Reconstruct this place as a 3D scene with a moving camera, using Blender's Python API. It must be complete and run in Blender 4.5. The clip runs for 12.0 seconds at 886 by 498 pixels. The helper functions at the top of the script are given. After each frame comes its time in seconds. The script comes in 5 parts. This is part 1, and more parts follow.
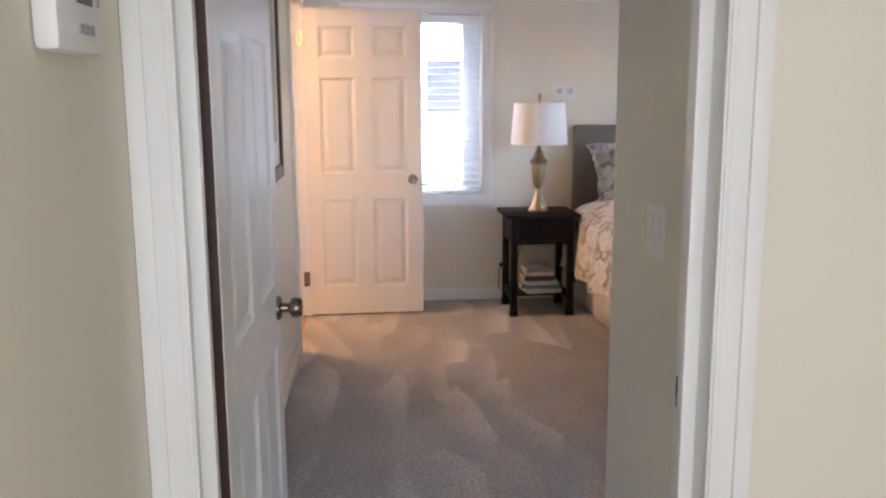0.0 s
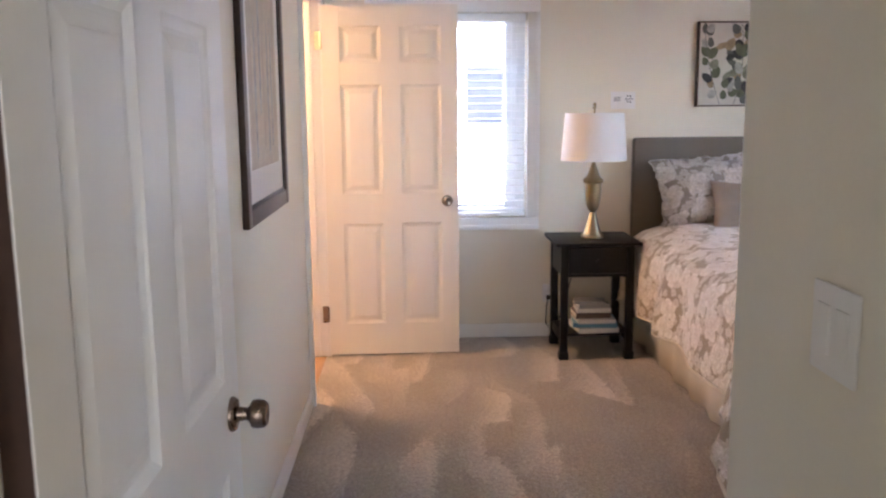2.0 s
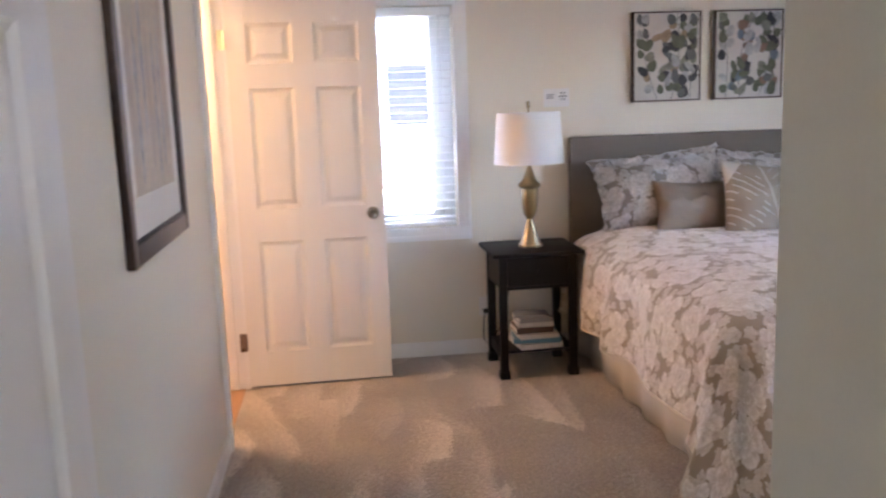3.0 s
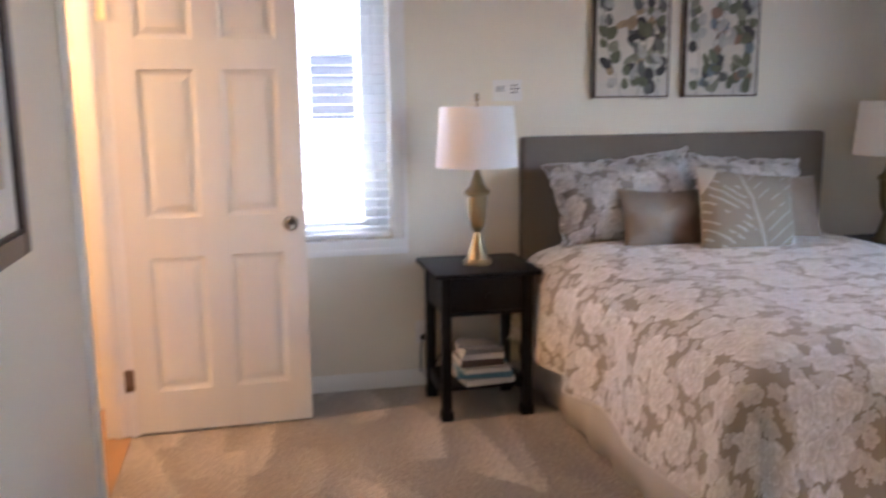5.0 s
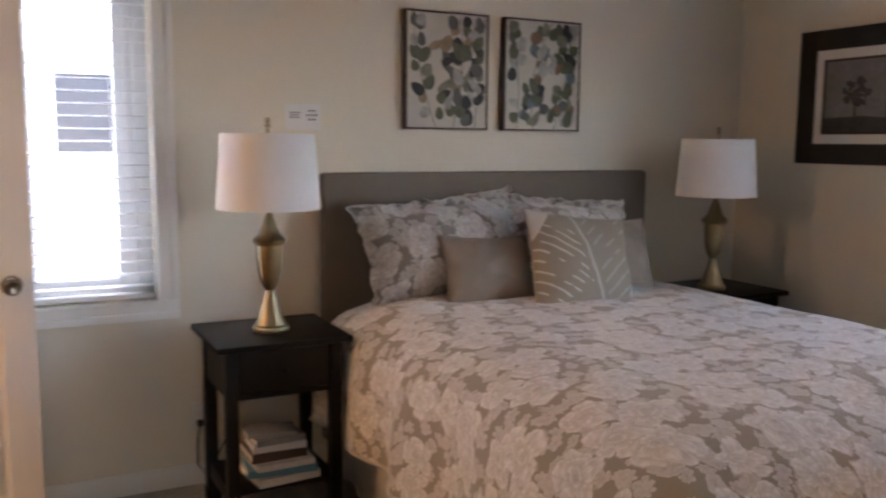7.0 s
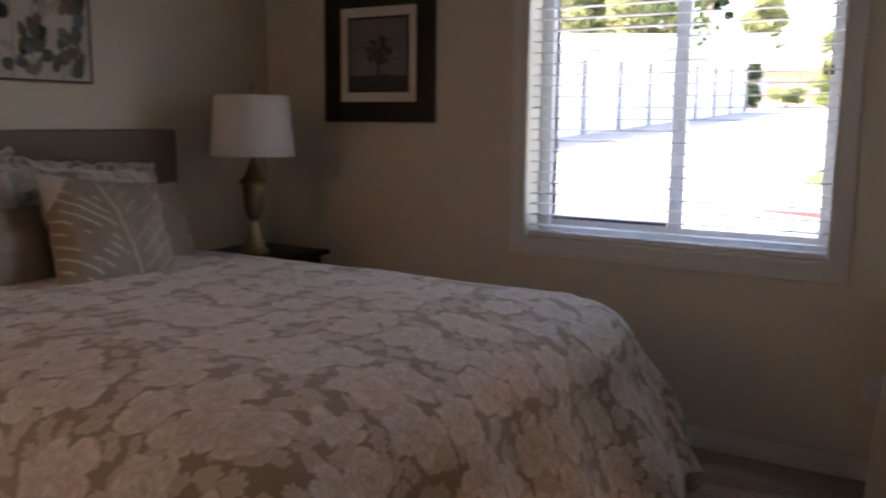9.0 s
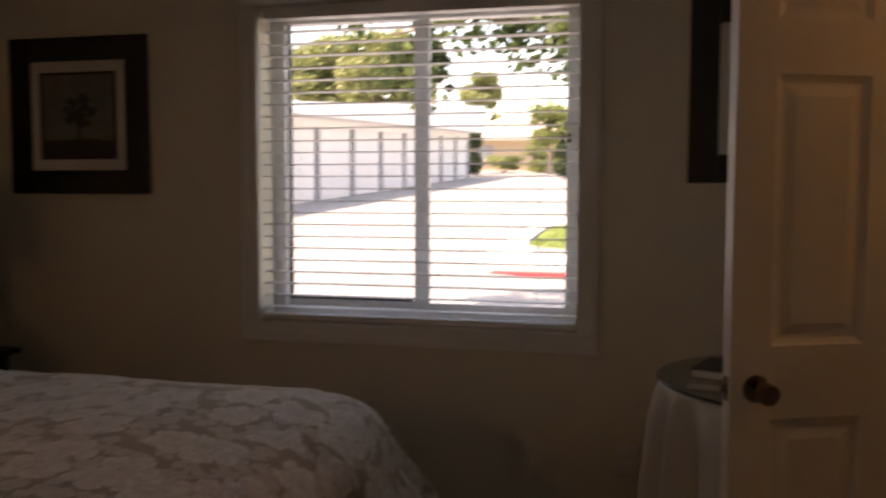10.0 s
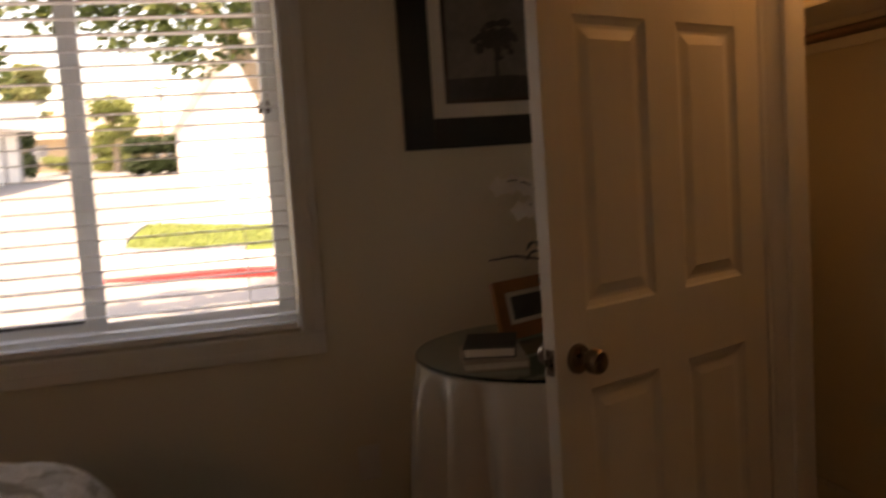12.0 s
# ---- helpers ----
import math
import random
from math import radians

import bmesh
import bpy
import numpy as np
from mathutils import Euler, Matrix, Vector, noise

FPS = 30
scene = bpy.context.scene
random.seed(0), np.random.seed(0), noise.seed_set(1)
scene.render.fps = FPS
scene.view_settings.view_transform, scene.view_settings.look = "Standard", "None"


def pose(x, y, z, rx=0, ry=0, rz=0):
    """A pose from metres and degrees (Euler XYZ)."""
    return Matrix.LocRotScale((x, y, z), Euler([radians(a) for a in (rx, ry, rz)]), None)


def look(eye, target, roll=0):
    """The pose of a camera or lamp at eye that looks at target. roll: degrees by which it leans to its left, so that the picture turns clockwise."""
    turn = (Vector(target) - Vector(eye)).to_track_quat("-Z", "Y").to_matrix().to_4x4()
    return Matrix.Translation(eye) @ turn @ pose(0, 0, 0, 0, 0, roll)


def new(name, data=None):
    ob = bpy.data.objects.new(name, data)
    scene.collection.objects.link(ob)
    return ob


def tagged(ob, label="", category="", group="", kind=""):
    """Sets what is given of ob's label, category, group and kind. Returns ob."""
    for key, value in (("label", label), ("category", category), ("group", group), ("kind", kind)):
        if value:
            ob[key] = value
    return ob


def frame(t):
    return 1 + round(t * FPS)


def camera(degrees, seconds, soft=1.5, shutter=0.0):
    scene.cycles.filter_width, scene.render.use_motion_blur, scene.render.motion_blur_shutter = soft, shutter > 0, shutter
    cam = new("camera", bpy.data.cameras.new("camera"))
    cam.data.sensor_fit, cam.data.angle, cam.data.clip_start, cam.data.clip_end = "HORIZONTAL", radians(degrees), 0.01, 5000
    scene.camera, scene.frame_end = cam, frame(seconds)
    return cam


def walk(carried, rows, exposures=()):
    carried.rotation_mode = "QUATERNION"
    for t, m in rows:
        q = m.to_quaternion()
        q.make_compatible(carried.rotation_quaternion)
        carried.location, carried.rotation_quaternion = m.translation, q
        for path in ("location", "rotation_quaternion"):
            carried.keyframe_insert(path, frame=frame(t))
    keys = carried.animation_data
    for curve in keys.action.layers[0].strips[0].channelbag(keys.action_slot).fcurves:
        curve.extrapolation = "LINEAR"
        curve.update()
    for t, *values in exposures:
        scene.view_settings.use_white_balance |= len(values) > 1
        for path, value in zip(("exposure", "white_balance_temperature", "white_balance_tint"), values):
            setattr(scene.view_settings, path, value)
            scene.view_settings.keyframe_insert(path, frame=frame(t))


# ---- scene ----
cam = camera(54.9, 12.0, soft=2.2, shutter=0.4)
PATH = [
    (0, (0.017, 0.086, 1.469), (0.177, 2.049, 1.122), -0.3),
    (0.5, (0.04, 0.211, 1.459), (0.192, 2.169, 1.081), -1.3),
    (1, (0.041, 0.436, 1.459), (0.24, 2.397, 1.119), -1.7),
    (1.5, (0.053, 0.628, 1.459), (0.218, 2.593, 1.124), -2.4),
    (2, (0.101, 0.854, 1.468), (0.162, 2.826, 1.144), -0.5),
    (2.5, (0.108, 1.051, 1.467), (0.139, 3.016, 1.094), -0.9),
    (3, (0.11, 1.277, 1.493), (0.344, 3.235, 1.16), -2.0),
    (3.2, (0.143, 1.334, 1.482), (0.421, 3.283, 1.128), -2.0),
    (4.8, (0.203, 1.89, 1.467), (0.504, 3.832, 1.096), -0.7),
    (5, (0.155, 2.019, 1.466), (0.569, 3.945, 1.123), -0.7),
    (5.5, (0.142, 2.203, 1.446), (0.771, 4.089, 1.227), -2.4),
    (6, (0.193, 2.386, 1.422), (0.858, 4.258, 1.199), -1.7),
    (6.5, (0.261, 2.59, 1.431), (0.988, 4.441, 1.216), -0.8),
    (7, (0.288, 2.757, 1.413), (1.191, 4.525, 1.164), 0.5),
    (7.2, (0.286, 2.84, 1.413), (1.319, 4.536, 1.179), -0.0),
    (8.8, (0.371, 2.969, 1.35), (1.976, 4.123, 1.05), -0.3),
    (9, (0.425, 3.049, 1.327), (2.118, 4.072, 1.032), 0.6),
    (9.2, (0.485, 3.067, 1.324), (2.223, 4.011, 1.029), 0.5),
    (9.5, (0.645, 3.085, 1.406), (2.434, 3.926, 1.104), -1.1),
    (10, (0.756, 3.198, 1.343), (2.695, 3.667, 1.204), 0.1),
    (10.5, (0.852, 3.349, 1.328), (2.846, 3.445, 1.201), -0.4),
    (11, (0.886, 3.523, 1.323), (2.873, 3.386, 1.139), -2.7),
    (11.5, (0.987, 3.599, 1.301), (2.959, 3.393, 1.039), -2.1),
    (12, (1.161, 3.657, 1.306), (3.091, 3.167, 1.117), -3.9),
]
EXPOSURES = [
    (0.0, 5.22, 6050, 20), (1.0, 5.3, 6200, 21), (1.5, 5.38, 6150, 21), (2.0, 5.3, 6150, 21), (3.0, 5.25, 6050, 21), (5.0, 5.08, 6050, 20), (5.5, 4.85, 6100, 18), (6.0, 4.85, 6200, 18), (6.5, 4.62, 6300, 18), (7.0, 4.57, 6700, 20),
    (8.8, 3.48, 7100, 23), (9.0, 3.36, 7400, 24), (9.5, 2.60, 8800, 27), (10.0, 2.23, 9900, 28), (10.5, 2.06, 11300, 29), (11.0, 2.18, 11800, 29), (12.0, 2.36, 12800, 30),
]
walk(cam, [(t, look(eye, target, roll)) for t, eye, target, roll in PATH], EXPOSURES)

# ---- light ----
SUN = Vector((-0.30, 0.35, 0.89)).normalized()
world = bpy.data.worlds.new("sky")
scene.world = world
world.use_nodes = True
wn = world.node_tree.nodes
sky = wn.new("ShaderNodeTexSky")
sky.sky_type = 'NISHITA'
sky.sun_disc = False
sky.sun_elevation = math.asin(SUN.z)
sky.sun_rotation = math.atan2(SUN.x, SUN.y)
wn["Background"].inputs["Strength"].default_value = 0.15
world.node_tree.links.new(sky.outputs[0], wn["Background"].inputs["Color"])


def lamp(name, kind, m, energy, color, **more):
    data = bpy.data.lights.new(name, kind)
    data.energy, data.color = energy, color
    for key, value in more.items():
        if key == "size":
            data.shape, data.size, data.size_y = 'RECTANGLE', value[0], value[1]
        if key == "angle":
            data.angle = value
        if key == "radius":
            data.shadow_soft_size = value
    ob = new(name, data)
    ob.matrix_world = m
    return ob


lamp("sun", 'SUN', look(SUN * 30, (0, 0, 0)), 2.4, (1.0, 0.97, 0.92), angle=radians(0.5))
# Unseen area lamp added behind the camera to brighten the hall.
lamp("hall_fill", 'AREA', look((0.32, -1.97, 1.2), (0.32, 3.0, 1.2)), 1.0, (0.90, 0.97, 1.0), size=(0.9, 1.9))
lamp("bathroom_bulb", 'POINT', pose(-1.25, 5.62, 2.12), 1.48, (1.0, 0.59, 0.30), radius=0.15)

lamp("closet_bulb", 'POINT', pose(3.00, 1.86, 2.10), 0.44, (1.0, 0.55, 0.25), radius=0.06)


# ---- materials ----
def nodes_of(name):
    m = bpy.data.materials.new(name)
    m.use_nodes = True
    t = m.node_tree
    return m, t, t.nodes["Principled BSDF"]


def add(t, kind, **sets):
    n = t.nodes.new(kind)
    for key, value in sets.items():
        if key in n.inputs:
            n.inputs[key].default_value = value
    return n


def op(t, what, a, b=None, c=None):
    n = t.nodes.new("ShaderNodeMath")
    n.operation = what
    for i, v in enumerate((a, b, c)):
        if v is None:
            continue
        if isinstance(v, (int, float)):
            n.inputs[i].default_value = v
        else:
            t.links.new(v, n.inputs[i])
    return n.outputs[0]


def ramp(t, fac, stops):
    n = t.nodes.new("ShaderNodeValToRGB")
    while len(n.color_ramp.elements) < len(stops):
        n.color_ramp.elements.new(0.5)
    for e, (p, c) in zip(n.color_ramp.elements, stops):
        e.position, e.color = p, (*c, 1)
    t.links.new(fac, n.inputs[0])
    return n.outputs[0]


def mix(t, fac, a, b):
    n = t.nodes.new("ShaderNodeMix")
    n.data_type = 'RGBA'
    for i, v in ((0, fac), (6, a), (7, b)):
        if isinstance(v, (int, float)):
            n.inputs[i].default_value = v
        elif isinstance(v, tuple):
            n.inputs[i].default_value = (*v, 1)
        else:
            t.links.new(v, n.inputs[i])
    return n.outputs[2]


def where(t, which="Object"):
    return t.nodes.new("ShaderNodeTexCoord").outputs[which]


def noisy(t, at, scale, detail=3.0, rough=0.55):
    n = add(t, "ShaderNodeTexNoise", Scale=scale, Detail=detail, Roughness=rough)
    t.links.new(at, n.inputs["Vector"])
    return n.outputs["Fac"]


def bump(t, b, height, strength, distance=0.01):
    n = add(t, "ShaderNodeBump", Strength=strength, Distance=distance)
    t.links.new(height, n.inputs["Height"])
    t.links.new(n.outputs[0], b.inputs["Normal"])


def plain(name, color, rough=0.5, metal=0.0, vary=0.08, big=1.5, fine=40.0, relief=0.1, distance=0.004, stretch=(1, 1, 1), sheen=0.0, coat=0.0):
    """A surface with variation at two scales and fine relief."""
    m, t, b = nodes_of(name)
    at = where(t)
    mp = add(t, "ShaderNodeMapping")
    mp.inputs["Scale"].default_value = stretch
    t.links.new(at, mp.inputs[0])
    at = mp.outputs[0]
    a, f = noisy(t, at, big), noisy(t, at, fine, 4)
    both = op(t, 'ADD', op(t, 'MULTIPLY', a, 0.6), op(t, 'MULTIPLY', f, 0.4))
    lo = tuple(max(0, c * (1 - vary)) for c in color)
    hi = tuple(min(1, c * (1 + vary)) for c in color)
    t.links.new(ramp(t, both, [(0.3, lo), (0.7, hi)]), b.inputs["Base Color"])
    t.links.new(op(t, 'ADD', rough - 0.06, op(t, 'MULTIPLY', a, 0.12)), b.inputs["Roughness"])
    b.inputs["Metallic"].default_value = metal
    b.inputs["Sheen Weight"].default_value = sheen
    b.inputs["Coat Weight"].default_value = coat
    if relief:
        bump(t, b, f, relief, distance)
    return m


WALL = plain("wall_paint", (0.80, 0.745, 0.628), 0.62, vary=0.025, big=0.9, fine=140, relief=0.12, distance=0.002)
CEILING = plain("ceiling_paint", (0.85, 0.83, 0.77), 0.8, vary=0.02, fine=60, relief=0.25, distance=0.004)
TRIM = plain("trim_paint", (0.86, 0.85, 0.82), 0.34, vary=0.03, big=3, fine=90, relief=0.05, distance=0.001)
DOOR = plain("door_paint", (0.80, 0.77, 0.71), 0.36, vary=0.03, big=2, fine=60, relief=0.16, distance=0.0015, stretch=(6, 6, 0.35))
BLACKWOOD = plain("black_wood", (0.006, 0.005, 0.006), 0.48, vary=0.35, fine=50, relief=0.1, distance=0.001, stretch=(1, 1, 0.2))
BLACKWOOD.node_tree.nodes["Principled BSDF"].inputs["Specular IOR Level"].default_value = 0.25
FRAMEWOOD = plain("espresso_wood", (0.016, 0.012, 0.011), 0.42, vary=0.3, fine=60, relief=0.1, distance=0.001)
BROWNWOOD = plain("brown_wood", (0.055, 0.028, 0.018), 0.38, vary=0.35, fine=50, relief=0.1, distance=0.001)
OAK = plain("honey_wood", (0.36, 0.14, 0.045), 0.4, vary=0.25, fine=40, relief=0.1, distance=0.001, stretch=(1, 5, 1))
BATHFLOOR = plain("wood_floor", (0.34, 0.19, 0.09), 0.4, vary=0.25, fine=30, relief=0.06, stretch=(6, 1, 1))
BRASS = plain("antique_brass", (0.36, 0.29, 0.17), 0.36, metal=1.0, vary=0.12, big=9, fine=60, relief=0.03, distance=0.001)
PALEBRASS = plain("bright_brass", (0.72, 0.60, 0.40), 0.35, metal=1.0, vary=0.12, big=20, fine=90, relief=0.03, distance=0.001)
NICKEL = plain("brushed_nickel", (0.27, 0.24, 0.21), 0.22, metal=1.0, vary=0.1, fine=90, relief=0.03, distance=0.001)
BRONZE = plain("aged_bronze", (0.24, 0.185, 0.15), 0.28, metal=1.0, vary=0.2, big=20, fine=90, relief=0.05, distance=0.001)
PLASTIC = plain("white_plastic", (0.80, 0.79, 0.77), 0.35, vary=0.02, relief=0)
VINYL = plain("white_vinyl", (0.79, 0.80, 0.79), 0.4, vary=0.03, relief=0.02)
SLAT = plain("blind_slat", (0.89, 0.89, 0.88), 0.42, vary=0.03, fine=60, relief=0.03, stretch=(1, 0.2, 1))
DARK = plain("dark_plastic", (0.05, 0.05, 0.055), 0.4, vary=0.1, relief=0)
GREY = plain("grey_print", (0.35, 0.35, 0.36), 0.6, vary=0.1, relief=0)
LCD = plain("grey_display", (0.22, 0.21, 0.20), 0.2, vary=0.05, relief=0)
SHADE = plain("lamp_shade_linen", (0.83, 0.84, 0.85), 0.85, vary=0.03, big=4, fine=260, relief=0.25, distance=0.001, sheen=0.2)
HEADBOARD = plain("taupe_upholstery", (0.19, 0.158, 0.128), 0.88, vary=0.12, big=3, fine=420, relief=0.5, distance=0.002, sheen=0.15)
TAN = plain("tan_satin", (0.31, 0.245, 0.19), 0.62, vary=0.06, big=4, fine=300, relief=0.3, distance=0.001, sheen=0.25)
SKIRT = plain("beige_skirt_cloth", (0.64, 0.61, 0.57), 0.9, vary=0.06, big=3, fine=300, relief=0.3, distance=0.001)
WHITECLOTH = plain("white_table_cloth", (0.64, 0.60, 0.54), 0.85, vary=0.05, big=4, fine=320, relief=0.3, distance=0.001, sheen=0.2)
MAT = plain("white_mat_board", (0.74, 0.71, 0.67), 0.8, vary=0.03, relief=0.1)
PAPER = plain("paper", (0.72, 0.70, 0.66), 0.8, vary=0.06, fine=200, relief=0.1)
COVERS = [plain("book_cover_" + n, c, 0.45, vary=0.1, relief=0.03) for n, c in (("grey", (0.30, 0.30, 0.31)), ("white", (0.66, 0.65, 0.63)), ("brown", (0.10, 0.065, 0.05)), ("blue", (0.10, 0.25, 0.36)), ("tan", (0.42, 0.34, 0.26)), ("black", (0.03, 0.028, 0.03)))]
CANVAS = plain("painted_canvas", (0.60, 0.56, 0.50), 0.8, vary=0.10, big=7, fine=300, relief=0.3, distance=0.001)
INKS = [plain("paint_" + n, c, 0.75, vary=0.4, big=22, fine=200, relief=0.15, distance=0.001) for n, c in (("slate", (0.12, 0.125, 0.12)), ("charcoal", (0.045, 0.045, 0.05)), ("sage", (0.22, 0.225, 0.17)), ("moss", (0.12, 0.13, 0.085)), ("ochre", (0.32, 0.24, 0.15)), ("rust", (0.22, 0.14, 0.10)), ("blue", (0.14, 0.18, 0.21)), ("mist", (0.40, 0.39, 0.37)))]
STUCCO = plain("white_stucco", (0.82, 0.80, 0.78), 0.9, vary=0.05, big=0.4, fine=18, relief=0.4, distance=0.02)
GARAGEDOOR = plain("white_garage_door", (0.70, 0.69, 0.68), 0.6, vary=0.04, big=0.5, fine=12, relief=0.05)
GREYPOST = plain("grey_post_paint", (0.28, 0.28, 0.30), 0.7, vary=0.1, relief=0.1)
TANSTUCCO = plain("tan_stucco", (0.48, 0.36, 0.25), 0.9, vary=0.06, big=0.4, fine=16, relief=0.3, distance=0.02)
ROOFING = plain("pale_shingles", (0.46, 0.41, 0.34), 0.9, vary=0.2, big=0.6, fine=9, relief=0.5, distance=0.03)
ASPHALT = plain("pale_asphalt", (0.29, 0.28, 0.27), 0.9, vary=0.10, big=0.25, fine=60, relief=0.4, distance=0.01)
CONCRETE = plain("concrete", (0.52, 0.50, 0.48), 0.9, vary=0.08, big=0.5, fine=40, relief=0.3, distance=0.006)
REDPAINT = plain("red_kerb_paint", (0.52, 0.045, 0.045), 0.6, vary=0.15, big=2, fine=50, relief=0.2, distance=0.004)
LAWN = plain("lawn", (0.16, 0.23, 0.045), 0.9, vary=0.3, big=1.5, fine=70, relief=0.8, distance=0.03)
EARTH = plain("dry_ground", (0.30, 0.26, 0.19), 0.95, vary=0.2, big=0.1, fine=6, relief=0.3, distance=0.03)
BARK = plain("smooth_bark", (0.33, 0.25, 0.18), 0.85, vary=0.25, big=4, fine=30, relief=0.5, distance=0.01, stretch=(1, 1, 0.4))
ORCHIDLEAF = plain("dark_leaf", (0.02, 0.035, 0.014), 0.4, vary=0.3, relief=0.1)
PETAL = plain("white_petal", (0.70, 0.66, 0.62), 0.6, vary=0.06, relief=0.05)
CORD = plain("black_cord", (0.015, 0.015, 0.015), 0.5, vary=0.1, relief=0)


def foliage(name, dark, light):
    m, t, b = nodes_of(name)
    geo = t.nodes.new("ShaderNodeNewGeometry")
    t.links.new(ramp(t, geo.outputs["Random Per Island"], [(0.0, dark), (1.0, light)]), b.inputs["Base Color"])
    b.inputs["Roughness"].default_value = 0.55
    b.inputs["Transmission Weight"].default_value = 0.0
    tr = add(t, "ShaderNodeBsdfTranslucent")
    t.links.new(ramp(t, geo.outputs["Random Per Island"], [(0.0, dark), (1.0, light)]), tr.inputs["Color"])
    ms = add(t, "ShaderNodeMixShader")
    ms.inputs[0].default_value = 0.35
    t.links.new(b.outputs[0], ms.inputs[1])
    t.links.new(tr.outputs[0], ms.inputs[2])
    t.links.new(ms.outputs[0], t.nodes["Material Output"].inputs["Surface"])
    return m


LEAF_NEAR = foliage("plane_tree_leaf", (0.045, 0.075, 0.025), (0.17, 0.22, 0.07))
LEAF_PALE = foliage("pale_willow_leaf", (0.20, 0.23, 0.09), (0.42, 0.44, 0.21))
LEAF_DARK = foliage("hedge_leaf", (0.020, 0.040, 0.016), (0.06, 0.10, 0.035))
LEAF_LIME = foliage("lime_shrub_leaf", (0.16, 0.20, 0.06), (0.36, 0.40, 0.15))

# glass panes
GLASS, gt, gb = nodes_of("window_glass")
gb.inputs["Transmission Weight"].default_value = 1.0
gb.inputs["Roughness"].default_value = 0.0
gb.inputs["IOR"].default_value = 1.01
gb.inputs["Base Color"].default_value = (0.97, 0.99, 0.98, 1)
TABLEGLASS, gt, gb = nodes_of("green_edge_glass")
gb.inputs["Transmission Weight"].default_value = 1.0
gb.inputs["Roughness"].default_value = 0.02
gb.inputs["IOR"].default_value = 1.45
gb.inputs["Base Color"].default_value = (0.62, 0.72, 0.66, 1)

# lit diffuser of the bathroom light
GLOW, gt, gb = nodes_of("lit_diffuser")
gb.inputs["Base Color"].default_value = (0.8, 0.7, 0.55, 1)
gb.inputs["Emission Color"].default_value = (1.0, 0.68, 0.38, 1)
gb.inputs["Emission Strength"].default_value = 1.2

# carpet: short pile with broad strokes left by the vacuum cleaner
CARPET, t, b = nodes_of("taupe_carpet")
at = where(t)


def strokes(turn, scale, shift):
    """Wedge-shaped patches with one crisp edge in which the pile leans the other way."""
    mp = add(t, "ShaderNodeMapping")
    mp.inputs["Rotation"].default_value = (0, 0, radians(turn))
    mp.inputs["Location"].default_value = shift
    mp.inputs["Scale"].default_value = scale
    ruffle = add(t, "ShaderNodeTexNoise", Scale=34.0, Detail=6.0, Roughness=0.9)
    t.links.new(at, ruffle.inputs["Vector"])
    v = t.nodes.new("ShaderNodeVectorMath")
    v.operation = 'MULTIPLY_ADD'
    t.links.new(ruffle.outputs["Color"], v.inputs[0])
    v.inputs[1].default_value = (0.22, 0.22, 0)
    t.links.new(at, v.inputs[2])
    t.links.new(v.outputs[0], mp.inputs[0])
    vor = add(t, "ShaderNodeTexVoronoi", Scale=1.0, Randomness=1.0)
    vor.voronoi_dimensions = '2D'
    t.links.new(mp.outputs[0], vor.inputs["Vector"])
    c = t.nodes.new("ShaderNodeSeparateColor")
    t.links.new(vor.outputs["Color"], c.inputs[0])
    d = t.nodes.new("ShaderNodeVectorMath")
    d.operation = 'SUBTRACT'
    t.links.new(mp.outputs[0], d.inputs[0])
    t.links.new(vor.outputs["Position"], d.inputs[1])
    e = t.nodes.new("ShaderNodeSeparateXYZ")
    t.links.new(d.outputs[0], e.inputs[0])
    lit = ramp(t, c.outputs[0], [(0.52, (0, 0, 0)), (0.80, (1, 1, 1))])
    fade = op(t, 'MINIMUM', op(t, 'MAXIMUM', op(t, 'ADD', 0.45, op(t, 'MULTIPLY', e.outputs[0], 1.2)), 0.0), 1.0)
    return op(t, 'MULTIPLY', lit, fade)


lean = op(t, 'MAXIMUM', strokes(26, (4.9, 1.6, 1), (0, 0, 0)), op(t, 'MULTIPLY', strokes(-44, (4.8, 1.5, 1), (5, 2, 0)), 0.8))
pile = noisy(t, at, 170, 2, 0.8)
tuft = noisy(t, at, 62, 4, 0.8)
wear = noisy(t, at, 2.2, 3)
tone = op(t, 'ADD', op(t, 'ADD', -0.05, op(t, 'ADD', op(t, 'MULTIPLY', lean, 0.58), op(t, 'MULTIPLY', wear, 0.55))), op(t, 'ADD', op(t, 'MULTIPLY', op(t, 'SUBTRACT', pile, 0.5), 1.6), op(t, 'MULTIPLY', op(t, 'SUBTRACT', tuft, 0.5), 2.4)))
t.links.new(ramp(t, tone, [(0.0, (0.18, 0.148, 0.122)), (0.45, (0.33, 0.277, 0.233)), (1.0, (0.66, 0.59, 0.52))]), b.inputs["Base Color"])
b.inputs["Roughness"].default_value = 0.97
b.inputs["Sheen Weight"].default_value = 0.5
bump(t, b, op(t, 'ADD', pile, tuft), 0.3, 0.008)


